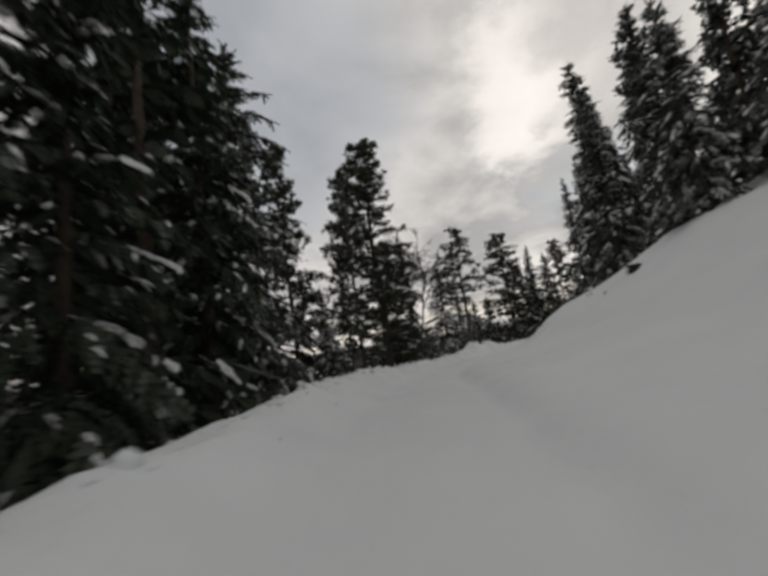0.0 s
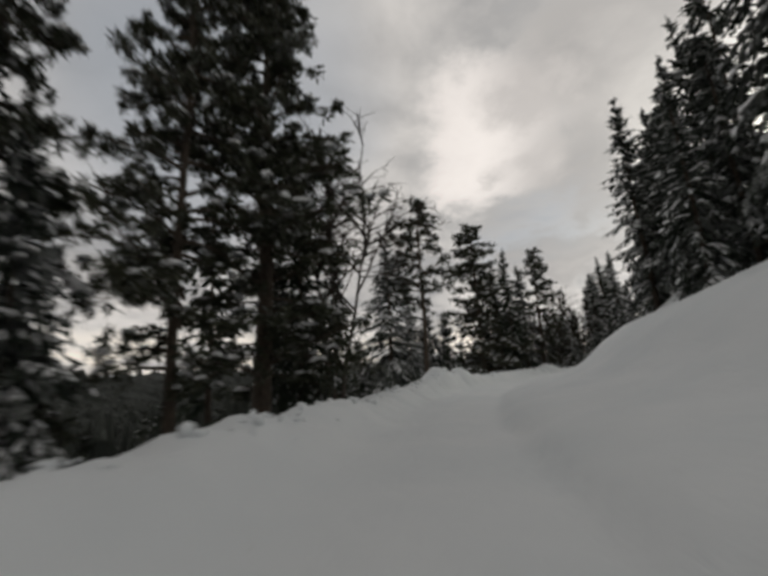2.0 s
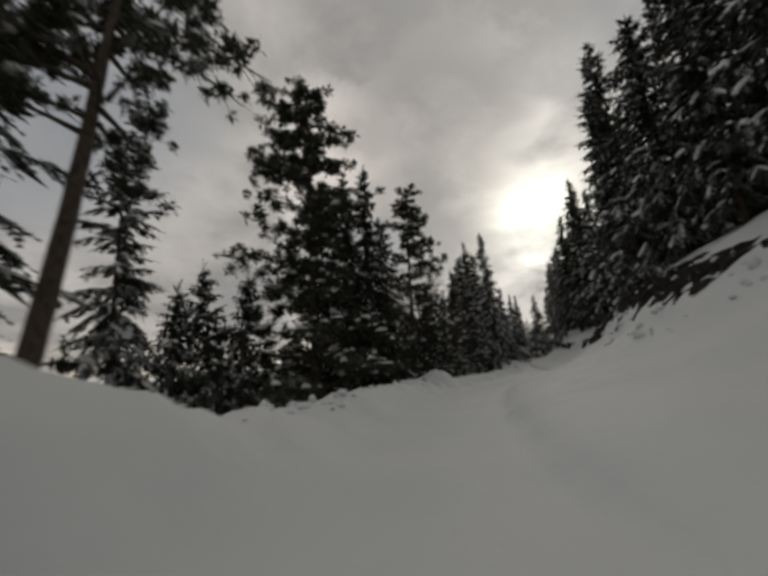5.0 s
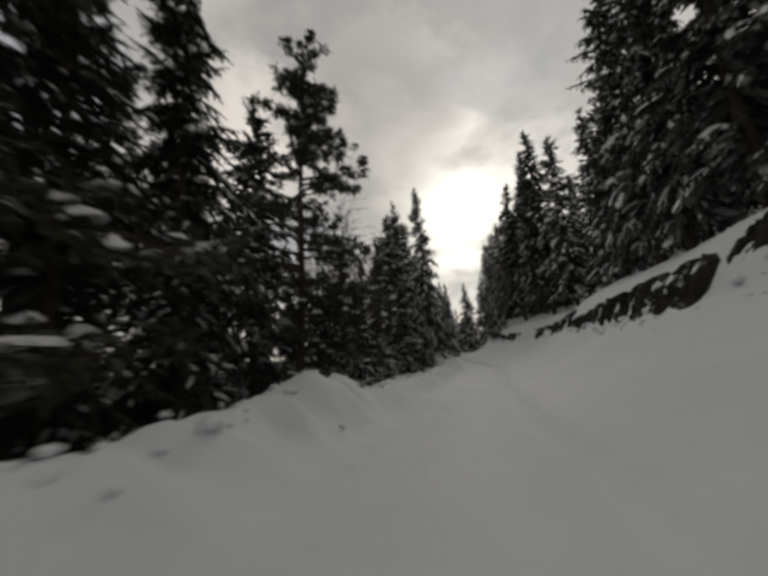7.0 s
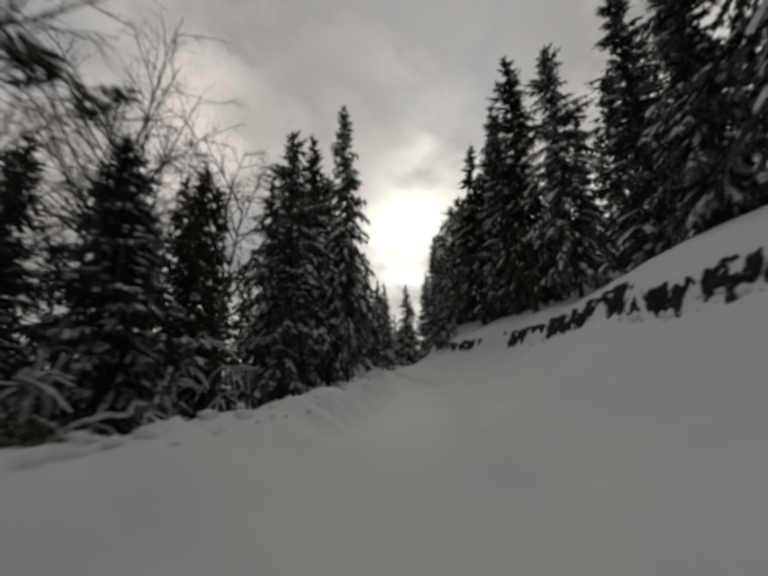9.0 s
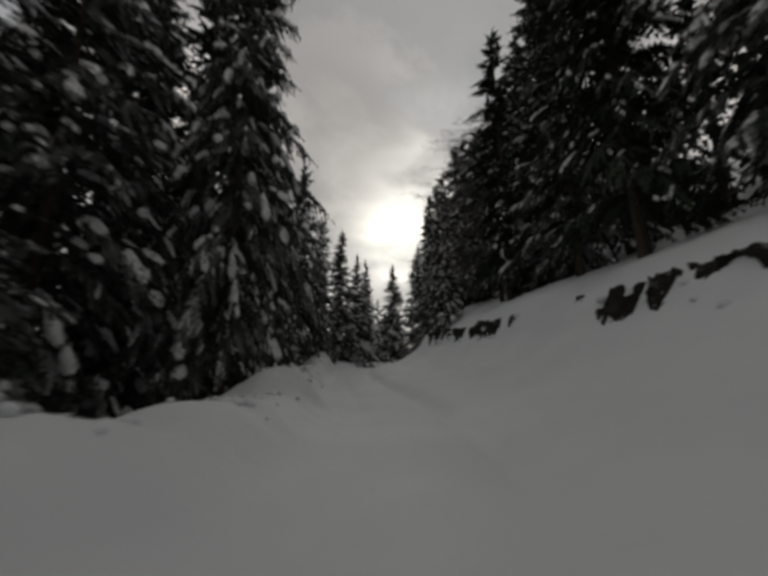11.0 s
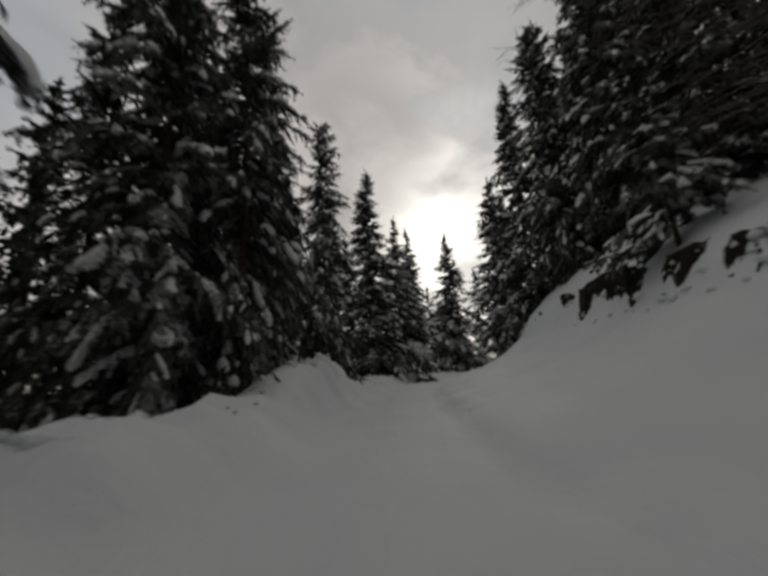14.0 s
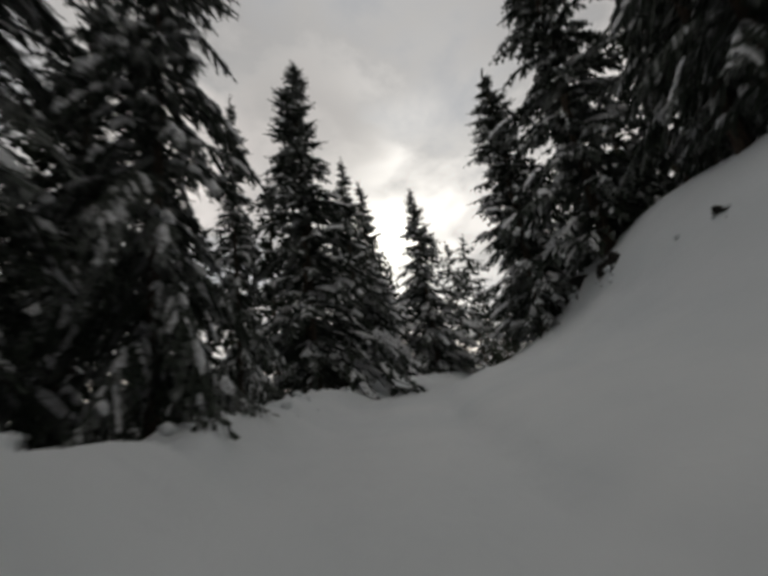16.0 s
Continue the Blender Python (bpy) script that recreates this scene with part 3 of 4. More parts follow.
def pine(seed, height=20.0, reach=3.6, bare=0.35, snow=0.5, clumps=1.0, fine=1.0):
    rng = random.Random(seed)
    wood, green, white = Soup(), Soup(), Soup()
    line = trunk_line(rng, height, 0.02)
    wood.tube(line, [max(0.02, height * 0.0135 * (1 - k / 10) ** 0.7) for k in range(11)], 8)
    z = height * bare
    while z < height * 0.99:
        f = (z / height - bare) / (1 - bare)
        wide = reach * (0.62 + 0.38 * math.sin(min(1.0, f * 1.4 + 0.2) * math.pi * 0.8)) * max(0.10, 1 - f) ** 0.42
        a = rng.uniform(0, 6.28)
        out = Vector((math.cos(a), math.sin(a), 0))
        side0 = Vector((-out.y, out.x, 0))
        long = max(0.5, wide * rng.uniform(0.55, 1.15))
        root = on_line(line, z / height)
        lift, sag = rng.uniform(-0.05, 0.45), rng.uniform(0.0, 0.35)
        limb = [root + out * (long * t) + side0 * (math.sin(t * 4 + a) * 0.08 * long) + Vector((0, 0, long * (lift * t - sag * t * t))) for t in (0, 0.25, 0.5, 0.75, 1.0)]
        wood.tube(limb, [0.05 + 0.012 * long, 0.05, 0.035, 0.025, 0.012], 4)
        for c in range(max(2, int(long * 4.0 * clumps))):
            t = rng.uniform(0.3, 1.05)
            centre = on_line(limb, t) + Vector((rng.uniform(-1, 1), rng.uniform(-1, 1), rng.uniform(-0.3, 0.5))) * (0.22 * long * (0.5 + 0.5 * t))
            size = rng.uniform(0.28, 0.50)
            wood.tube([on_line(limb, max(t - 0.2, 0)), centre], [0.018, 0.008], 3)
            for k in range(int(17 * fine)):
                way = rand_way(rng)
                way.z = way.z * 0.6 + 0.12
                way.normalize()
                flat = way.cross(rand_way(rng)).normalized()
                green.kite(centre + rand_way(rng) * (size * 0.35), way, flat, size * rng.uniform(0.6, 1.1) / fine**0.3, size * rng.uniform(0.2, 0.36) / fine**0.5, 0.1)
            if rng.random() < snow:
                w = size * rng.uniform(0.7, 1.3)
                run = (out + rand_way(rng) * 0.7).normalized() * w
                run.z *= 0.3
                white.cushion([centre + run * k + Vector((0, 0, size * 0.42)) for k in (-0.6, -0.2, 0.25, 0.65)], w * 0.75, 0.13, rng)
        z += rng.uniform(0.12, 0.30) * (0.5 + 0.8 * (1 - f)) / clumps**0.5
    return assemble("pine_tree", [("trunk", wood, BARK, True, "rough brown trunk with crooked limbs"), ("crown", green, PINE, False, "tufted dark green needles"), ("snow_load", white, TREE_SNOW, True, "snow resting on the tufts")])


def bare_tree(seed, height=13.0, mat=None, name="birch_tree", spread=1.0, stems=2, low=0.28, twig=0.38, lean=0.09, stout=1.0):
    rng = random.Random(seed)
    wood, twigs = Soup(), Soup()

    def grow(p, way, long, thick, depth):
        pts, q, w = [p], p, way.copy()
        for k in range(4):
            w = (w + rand_way(rng) * 0.16 + Vector((0, 0, 0.05 if depth < 2 else -0.05))).normalized()
            q = q + w * (long / 4)
            pts.append(q)
        (wood if depth == 0 else twigs).tube(pts, [thick * (1 - 0.16 * k) for k in range(5)], 6 if depth == 0 else 4 if depth == 1 else 3)
        if depth >= 3:
            return
        for k in range((14, 7, 6)[depth]):
            t = rng.uniform(low if depth == 0 else 0.15, 1.0)
            side = w.cross(rand_way(rng)).normalized()
            grow(on_line(pts, t), (w * rng.uniform(0.5, 1.0) + side * rng.uniform(0.5, 1.0) * spread).normalized(), long * rng.uniform(0.74, 1.26) * (twig if depth == 0 else 0.38), thick * (0.42 if depth == 0 else 0.5) * stout, depth + 1)

    for k in range(stems):
        grow(Vector((rng.uniform(-0.35, 0.35) * k, rng.uniform(-0.35, 0.35) * k, 0)), (Vector((0, 0, 1)) + rand_way(rng) * lean).normalized(), height * rng.uniform(0.85, 1.0), height * 0.0085, 0)
    return assemble(name, [("trunk", wood, mat or BIRCH, True, "pale grey-brown stems"), ("twig_mass", twigs, TWIG, True, "fine bare twigs")])


def larch(seed, height=16.0, reach=2.6, open_side=0.0):
    """A leafless conifer: straight stem with long level limbs, longest towards the open side (degrees)."""
    rng = random.Random(seed)
    wood, twigs = Soup(), Soup()
    line = trunk_line(rng, height)
    wood.tube(line, [max(0.012, height * 0.011 * (1 - k / 10) ** 0.85) for k in range(11)], 7)
    z = height * 0.12
    while z < height * 0.98:
        f = z / height
        for k in range(5):
            a = rng.uniform(0, 6.28)
            out = Vector((math.cos(a), math.sin(a), 0))
            long = max(0.3, reach * (1 - f) ** 0.35 * rng.uniform(0.6, 1.15) * (0.42 + 0.68 * max(0.0, math.cos(a - radians(open_side)))))
            limb = [on_line(line, f) + out * (long * t) + Vector((0, 0, long * (0.05 * t - 0.18 * t * t + 0.22 * t**3))) for t in (0, 0.35, 0.7, 1.0)]
            twigs.tube(limb, [0.030, 0.024, 0.017, 0.006], 3)
            for n in range(int(long * 7)):
                p = on_line(limb, rng.uniform(0.15, 1))
                way = (out * 0.7 + rand_way(rng) * 0.7 + Vector((0, 0, -0.15))).normalized()
                twigs.kite(p, way, way.cross(rand_way(rng)).normalized(), rng.uniform(0.3, 0.7), 0.022)
        z += rng.uniform(0.16, 0.30)
    return assemble("larch_tree", [("trunk", wood, BARK, True, ""), ("crown", twigs, FROSTED, False, "long bare limbs furred with frost")])


def ground_at(x, y):
    return float(land([x], [y])[0])


# one tree of each make, planted out below as copies
MAKES = {}


def make(key, builder, height, label, category, **more):
    def grow():
        return tagged(builder(height=height, **more), label, category)

    MAKES[key] = [None, height, grow]


def plant(key, x, y, top, turn=None, group="", wide=1.0, label="", lean=(0.0, 0.0)):
    """Stand a tree at x, y whose tip reaches the height top."""
    s, d, _ = along_road(x, y)
    if key in STYLES:
        if s[0] > 172:
            key = "far_c"
        elif s[0] > 147:
            key = "cone_a" if key in ("spruce_a", "spruce_d") else "cone_b"
        elif s[0] > 2 and (-9.6 < d[0] < 9.8 or (s[0] > 95 and 0 < d[0] < 11.2)):
            key += "_near"
        elif -16 < d[0] < 15:
            key += "_mid"
        else:
            key = "far_b" if key == "spruce_c" else "far_a"
    root, height, grow = MAKES[key]
    z = ground_at(x, y) - 0.25
    scale = (top - z) / height
    turn = (x * 37.0 + y * 91.0) % 360 if turn is None else turn
    tilt = Vector((0, 0, 1)).rotation_difference(Vector((lean[0], lean[1], top - z))).to_matrix().to_4x4()
    m = Matrix.Translation((x, y, z)) @ tilt @ Matrix.Rotation(radians(turn), 4, "Z")
    if root is None:
        ob = MAKES[key][0] = grow()
        ob.matrix_basis = m
    else:
        ob = copy_thing(root, m)
    ob.scale = (scale * wide, scale * wide, scale)
    return tagged(ob, label, group=group)


SNOWY = "tall spruce with drooping boughs loaded with snow"
STYLES = {
    "spruce_a": (11, SNOWY, dict(reach=3.9, snow=0.16, start=0.09, needle=RIMED_HAZY, droop=1.3, top_power=0.54, step=0.60, ragged=0.34, blanket=0.26)),
    "spruce_b": (12, "tall dark spruce with snow on its drooping boughs", dict(reach=3.5, snow=0.10, start=0.09, droop=1.3, step=0.56, blanket=0.14)),
    "spruce_c": (13, "tall narrow spruce lightly dusted with snow", dict(reach=3.0, snow=0.16, top_power=0.7, step=0.56, blanket=0.12)),
    "spruce_d": (14, "wide spruce bowed under heavy fresh snow", dict(reach=4.2, snow=0.15, start=0.09, droop=1.3, top_power=0.50, step=0.60, ragged=0.40, needle=RIMED_HAZY, blanket=0.7, load=1.25)),
}
for key, (seed, label, shape) in STYLES.items():
    make(key + "_near", spruce, 20.0, label, "spruce", seed=seed, level=2, **shape)
    make(key + "_mid", spruce, 20.0, label, "spruce", seed=seed + 40, level=1, **dict(shape, snow=shape["snow"] * 2.3, blanket=0.6, load=1.25, needle=RIMED_HAZY))
make("cone_a", spruce, 20.0, "cone-shaped spruce white with fresh snow", "spruce", seed=71, level=1, reach=4.3, snow=0.6, droop=1.2, top_power=0.85, step=0.52, start=0.06, needle=RIMED_HAZY, blanket=0.85, load=1.55)
make("cone_b", spruce, 20.0, "slim pointed spruce streaked with snow", "spruce", seed=72, level=1, reach=3.5, snow=0.5, droop=1.25, top_power=0.8, step=0.52, start=0.06, needle=RIMED_HAZY, blanket=0.75, load=1.4)
make("young", spruce, 8.0, "young spruce thickly covered in fresh snow", "spruce", seed=15, reach=2.1, snow=0.7, start=0.02, step=0.42, needle=RIMED_HAZY)
BACK = "snow-dusted spruce standing back in the forest"
make("far_a", spruce, 20.0, BACK, "spruce", seed=21, reach=3.7, snow=0.35, level=0, needle=RIMED_HAZY)
make("far_b", spruce, 20.0, BACK, "spruce", seed=22, reach=3.2, snow=0.25, level=0)
make("far_c", spruce, 20.0, "distant spruce white with snow", "spruce", seed=23, reach=4.6, snow=1.0, level=0, droop=1.1, start=0.02, needle=RIMED_HAZY)
make("scrub", scrub_spruce, 6.0, "small scrubby spruce on the slope below the road", "spruce", seed=24, reach=2.0, snow=0.35, level=0, start=0.02)
make("pine_a", pine, 22.0, "old dense pine with dark clumped crown", "pine", seed=31, bare=0.08, reach=4.0, clumps=1.25, snow=0.35, fine=1.7)
make("pine_b", pine, 19.0, "slender pine with bare lower trunk and snowy tufts", "pine", seed=32, bare=0.42, reach=4.8, snow=0.40, clumps=0.95, fine=1.7)
make("pine_c", pine, 19.0, "broad dark pine with ragged crown", "pine", seed=33, bare=0.08, reach=4.9, clumps=1.2, snow=0.3, fine=1.7)
make("spruce_open", spruce, 20.0, "tall spruce with open drooping snow-streaked boughs", "spruce", seed=17, reach=3.7, snow=0.42, level=2, start=0.10, droop=1.3, step=0.74, top_power=0.62, ragged=0.4, needle=RIMED_HAZY, blanket=0.3)
make("pine_d", pine, 19.0, "tall open pine with dark tufted crown", "pine", seed=34, bare=0.16, reach=5.4, clumps=0.95, snow=0.25, fine=1.6)
make("birch", bare_tree, 14.0, "leafless birch with two thin stems", "birch", seed=41)
make("birch_tall", bare_tree, 14.0, "tall leafless birch with two straight stems", "birch", seed=44, spread=1.05, low=0.48, twig=0.33, lean=0.04, stout=1.25)
make("larch", larch, 16.0, "leafless larch with long frosted limbs over the bank", "larch", seed=51, reach=7.4, open_side=209)
make("young_laden", spruce, 8.0, "young spruce on the bank bowed under thick snow", "spruce", seed=16, level=1, reach=2.1, snow=0.35, start=0.13, step=0.5, droop=1.2, needle=RIMED_HAZY, blanket=0.9, load=1.5)
make("bush", snowy_bush, 2.6, "round leafless bush caked with fresh snow", "bush", seed=62)
make("bowed", bowed_sapling, 3.0, "thin saplings bent into arches by snow", "sapling", seed=61)

# the trees that stand out: make, x, y, height of the tip, breadth
STANDING = [
    # valley side
    ("spruce_open", -11.4, 32.2, 33.0, 1.2), ("pine_a", -7.6, 34.4, 23.4, 0.7), ("young", -4.6, 32.0, 7.5, 0.75), ("pine_a", 0.5, 38.0, 24.6, 1.1), ("pine_d", -1.9, 34.8, 19.5, 0.7),
    ("spruce_b", -6.4, 14.2, 19.0, 1.0), ("spruce_a", -11.5, 19.0, 22.0, 1.1), ("spruce_b", -7.0, 8.5, 18.0, 1.0), ("spruce_c", -13.0, 23.0, 22.0, 1.1), ("spruce_b", -8.0, 2.5, 18.0, 1.0),
    ("spruce_c", -4.0, 48.0, 15.0, 1.0), ("young", 0.6, 45.0, 8.0, 1.0), ("spruce_c", 1.9, 40.8, 13.5, 0.9),
    ("birch_tall", 3.9, 42.4, 12.0, 1.25), ("spruce_c", 3.9, 46.4, 16.0, 0.55), ("young", 7.0, 58.5, 4.0, 1.0), ("young", 2.3, 53.9, 2.8, 0.9),
    ("spruce_open", 9.9, 58.0, 13.9, 1.25), ("pine_b", 12.9, 56.3, 19.8, 0.85, (1.2, 3.4)), ("spruce_open", 14.2, 66.9, 12.1, 1.05), ("young", 19.0, 74.0, 8.5, 0.9), ("young", 22.5, 78.0, 9.5, 0.9), ("young", 17.0, 72.0, 6.5, 0.9),
    ("pine_c", 23.7, 67.0, 19.8, 1.0), ("spruce_c", 27.0, 68.4, 15.0, 1.0), ("pine_c", 26.4, 71.5, 15.5, 0.8), ("pine_d", 37.5, 75.8, 18.4, 0.88, (-0.2, -2.0)), ("spruce_b", 36.0, 77.4, 16.6, 1.15), ("spruce_b", 30.0, 70.5, 17.2, 0.9), ("spruce_c", 32.4, 76.4, 9.5, 1.1), ("spruce_b", 33.2, 80.0, 13.0, 1.1),
    ("young", 44.8, 78.8, 7.1, 1.0), ("bowed", 46.4, 79.6, 2.2, 1.0), ("bowed", 43.2, 78.2, 1.8, 1.0), ("spruce_c", 43.0, 81.6, 7.6, 1.1), ("spruce_b", 48.8, 82.4, 9.4, 1.0), ("young", 46.2, 83.4, 8.2, 1.1), ("young", 41.0, 78.8, 5.8, 1.0), ("spruce_c", 40.2, 80.8, 6.5, 0.8), ("bowed", 48.6, 81.2, 2.2, 1.0), ("bowed", 79.6, 101.0, 2.4, 1.0), ("birch", 42.0, 77.4, 8.5, 1.0), ("birch", 43.6, 79.2, 7.0, 1.1),
    ("spruce_d", 61.4, 85.0, 21.6, 0.52), ("spruce_c", 63.1, 90.6, 22.3, 0.95), ("young", 52.5, 81.4, 8.0, 0.9), ("birch", 48.8, 81.0, 9.0, 0.9), ("birch", 47.6, 83.0, 10.5, 0.9), ("young", 55.0, 83.4, 7.5, 1.0),
    ("spruce_d", 68.4, 93.4, 21.5, 0.78), ("spruce_a", 66.6, 96.4, 20.0, 0.75), ("spruce_b", 62.6, 94.0, 18.0, 0.75), ("spruce_d", 75.0, 98.7, 17.8, 0.80), ("spruce_a", 77.6, 104.0, 20.0, 0.9), ("spruce_b", 80.6, 107.0, 20.0, 0.9), ("spruce_d", 77.5, 98.6, 18.9, 0.66), ("spruce_d", 85.7, 104.0, 17.6, 0.65), ("spruce_a", 82.4, 105.0, 19.5, 0.8),
    ("spruce_c", 95.7, 109.5, 21.0, 1.3), ("spruce_d", 104.6, 113.3, 20.2, 1.0), ("spruce_a", 109.1, 114.7, 20.3, 1.05), ("spruce_d", 113.5, 111.4, 20.2, 1.15), ("bush", 100.4, 109.0, 4.7, 0.8), ("spruce_a", 100.2, 113.6, 14.5, 1.1), ("cone_b", 91.1, 108.8, 14.9, 0.70),
    ("spruce_c", 123.1, 112.3, 17.3, 1.0), ("spruce_b", 128.2, 112.2, 19.3, 1.0),
    # hill side
    ("spruce_b", 15.8, 11.5, 16.0, 1.0), ("spruce_a", 15.6, 16.2, 16.5, 0.9), ("spruce_b", 17.4, 20.4, 19.2, 0.95), ("spruce_c", 17.0, 25.0, 18.0, 1.0), ("spruce_b", 20.2, 29.6, 24.0, 0.95), ("spruce_c", 19.6, 34.6, 15.2, 0.9),
    ("spruce_a", 22.6, 34.6, 18.0, 0.9), ("spruce_b", 24.9, 38.9, 17.7, 0.9), ("spruce_c", 28.2, 45.5, 22.3, 0.95), ("young", 19.3, 35.2, 7.0, 0.62), ("young", 19.2, 31.6, 6.6, 0.6),
    ("spruce_b", 32.3, 46.8, 22.7, 0.95), ("spruce_b", 35.5, 50.3, 20.1, 0.9), ("spruce_a", 37.4, 53.0, 19.4, 0.9), ("spruce_c", 43.4, 57.2, 24.8, 1.0), ("spruce_b", 46.8, 59.5, 23.3, 0.85), ("spruce_a", 29.2, 43.2, 19.0, 1.0),
    ("spruce_b", 55.1, 61.6, 27.3, 0.95), ("spruce_b", 51.5, 59.0, 22.7, 1.0), ("spruce_a", 59.7, 64.2, 20.6, 0.85), ("spruce_c", 64.1, 66.3, 23.2, 1.05), ("spruce_d", 68.0, 70.6, 24.0, 0.8), ("spruce_b", 71.6, 74.4, 28.5, 0.9),
    ("spruce_a", 76.4, 77.0, 26.0, 0.9), ("spruce_b", 80.4, 81.6, 27.0, 0.85), ("larch", 84.1, 83.3, 23.0, 1.0), ("young_laden", 84.5, 87.9, 10.6, 1.0), ("spruce_b", 85.8, 82.6, 26.0, 0.75), ("spruce_c", 88.6, 86.2, 24.5, 1.0),
    ("spruce_a", 95.4, 92.6, 25.0, 0.85), ("spruce_b", 98.4, 96.3, 24.5, 1.05), ("spruce_d", 92.8, 92.4, 22.0, 0.75), ("spruce_c", 101.8, 99.8, 18.5, 1.25), ("spruce_a", 105.0, 100.2, 18.5, 0.95), ("spruce_d", 90.4, 88.8, 24.5, 0.8),
]
for key, x, y, top, wide, *lean in STANDING:
    plant(key, x, y, top, wide=wide, lean=lean[0] if lean else (0.0, 0.0))


def clear_of(x, y, gap):
    return all((x - t[1]) ** 2 + (y - t[2]) ** 2 > gap * gap for t in STANDING)


def fill_forest():
    """The forest behind the first row, on both sides of the road."""
    rng = random.Random(77)
    placed = []
    for s0, s1, d0, d1, gap, count, tall in (
        (-20, 20, -22, -8, 3.0, 20, 21), (-20, 22, -48, -22, 4.0, 8, 20), (96, 120, -15, -10, 4.2, 5, 17), (132, 168, -14, -9, 3.4, 12, 18), (96, 175, -34, -14, 4.6, 26, 18), (58, 96, -30, -9, 3.6, 20, 7), (18, 60, -13, -7.5, 2.4, 14, 2.6), (20, 66, -34, -13, 3.4, 30, 4.5),
        (-15, 45, 16, 30, 3.6, 30, 17), (45, 170, 14, 22, 3.6, 36, 17), (45, 175, 22, 40, 4.6, 22, 18), (165, 215, -14, 16, 2.8, 60, 15), (160, 215, 9, 30, 4.0, 26, 18)):
        for k in range(count * 6):
            if count <= 0:
                break
            s, d = rng.uniform(s0, s1), rng.uniform(d0, d1)
            p = np.array([np.interp(s, LINE_S, LINE[:, k]) for k in range(2)])
            i = int(np.argmin(np.abs(LINE_S - s)))
            a = LINE_AHEAD[i]
            if s > LINE_S[-1]:
                p = LINE[-1, :2] + a * (s - LINE_S[-1])
            x, y = p[0] + a[1] * d, p[1] - a[0] * d
            if not clear_of(x, y, 2.2) or any((x - q[0]) ** 2 + (y - q[1]) ** 2 < gap * gap for q in placed):
                continue
            if abs(along_road(x, y)[1][0]) < 6.2:
                continue
            placed.append((x, y))
            count -= 1
            key = "scrub" if tall < 9 else rng.choice(("far_a", "far_b", "far_b"))
            plant(key, x, y, ground_at(x, y) + tall * rng.uniform(0.7, 1.1), rng.uniform(0, 360), "forest along the road", rng.uniform(0.9, 1.15))


def roadside_row(s0, s1, step, d0, keys, low, high, seed):
    """The first row of trees right behind the bank."""
    rng = random.Random(seed)
    s = s0
    while s < s1:
        i = int(np.argmin(np.abs(LINE_S - s)))
        d = d0 + rng.uniform(-0.7, 0.9)
        x, y = LINE[i, 0] + LINE_AHEAD[i, 1] * d, LINE[i, 1] - LINE_AHEAD[i, 0] * d
        if clear_of(x, y, 2.6):
            plant(rng.choice(keys), x, y, ground_at(x, y) + rng.uniform(low, high), rng.uniform(0, 360), "first row beside the road", rng.uniform(0.75, 0.95))
        s += step * rng.uniform(0.8, 1.25)


roadside_row(99, 113, 4.4, -8.6, ("spruce_d", "spruce_d", "spruce_a"), 17, 21, 3)
roadside_row(131, 150, 4.6, -8.8, ("spruce_d", "spruce_a"), 16, 19, 8)
roadside_row(60, 104, 4.2, 13.2, ("spruce_b", "spruce_b", "spruce_c"), 16, 20, 4)
roadside_row(104, 126, 3.8, 12.4, ("spruce_b", "spruce_b", "spruce_c"), 20, 25, 14)
roadside_row(130, 150, 3.8, 12.8, ("spruce_a", "spruce_b", "spruce_d"), 19, 24, 15)
roadside_row(2, 60, 3.8, 14.4, ("spruce_a", "spruce_b", "spruce_b"), 15, 19, 6)
fill_forest()


def valley_fan(r, a):
    """Places by distance and angle out over the valley."""
    return 18 + (-np.cos(a) * 0.75 - np.sin(a) * 0.66) * r, 50 + (np.cos(a) * 0.66 - np.sin(a) * 0.75) * r


def wooded_slopes():
    """The unbroken tree tops of the woods below the road and on the hills beyond."""
    rng = np.random.RandomState(6)
    ring = [70.0]
    while ring[-1] < 2600:
        ring.append(ring[-1] * 1.024 + 0.6)
    r, a = np.meshgrid(ring, np.radians(np.linspace(-80, 80, 300)), indexing="ij")
    r = r * (1 + 0.02 * (rng.rand(*r.shape) - 0.5))
    x, y = valley_fan(r, a + 0.008 * (rng.rand(*r.shape) - 0.5))
    d = along_road(x.ravel(), y.ravel())[1].reshape(x.shape)
    z = land(x.ravel(), y.ravel()).reshape(x.shape) + 5.0 + 8.0 * rng.rand(*r.shape) * np.clip(r / 300, 0.6, 1.2)
    n = np.arange(x.size).reshape(x.shape)
    quads = np.stack([n[:-1, :-1], n[:-1, 1:], n[1:, 1:], n[1:, :-1]], -1).reshape(-1, 4)
    quads = quads[(d.ravel()[quads] < -52).all(1)]
    ob = link_mesh("wooded_slopes", np.stack([x.ravel(), y.ravel(), z.ravel()], 1).tolist(), quads.tolist(), FAR)
    tagged(ob, "dark conifer woods covering the valley and far hills", "forest", kind="stuff")


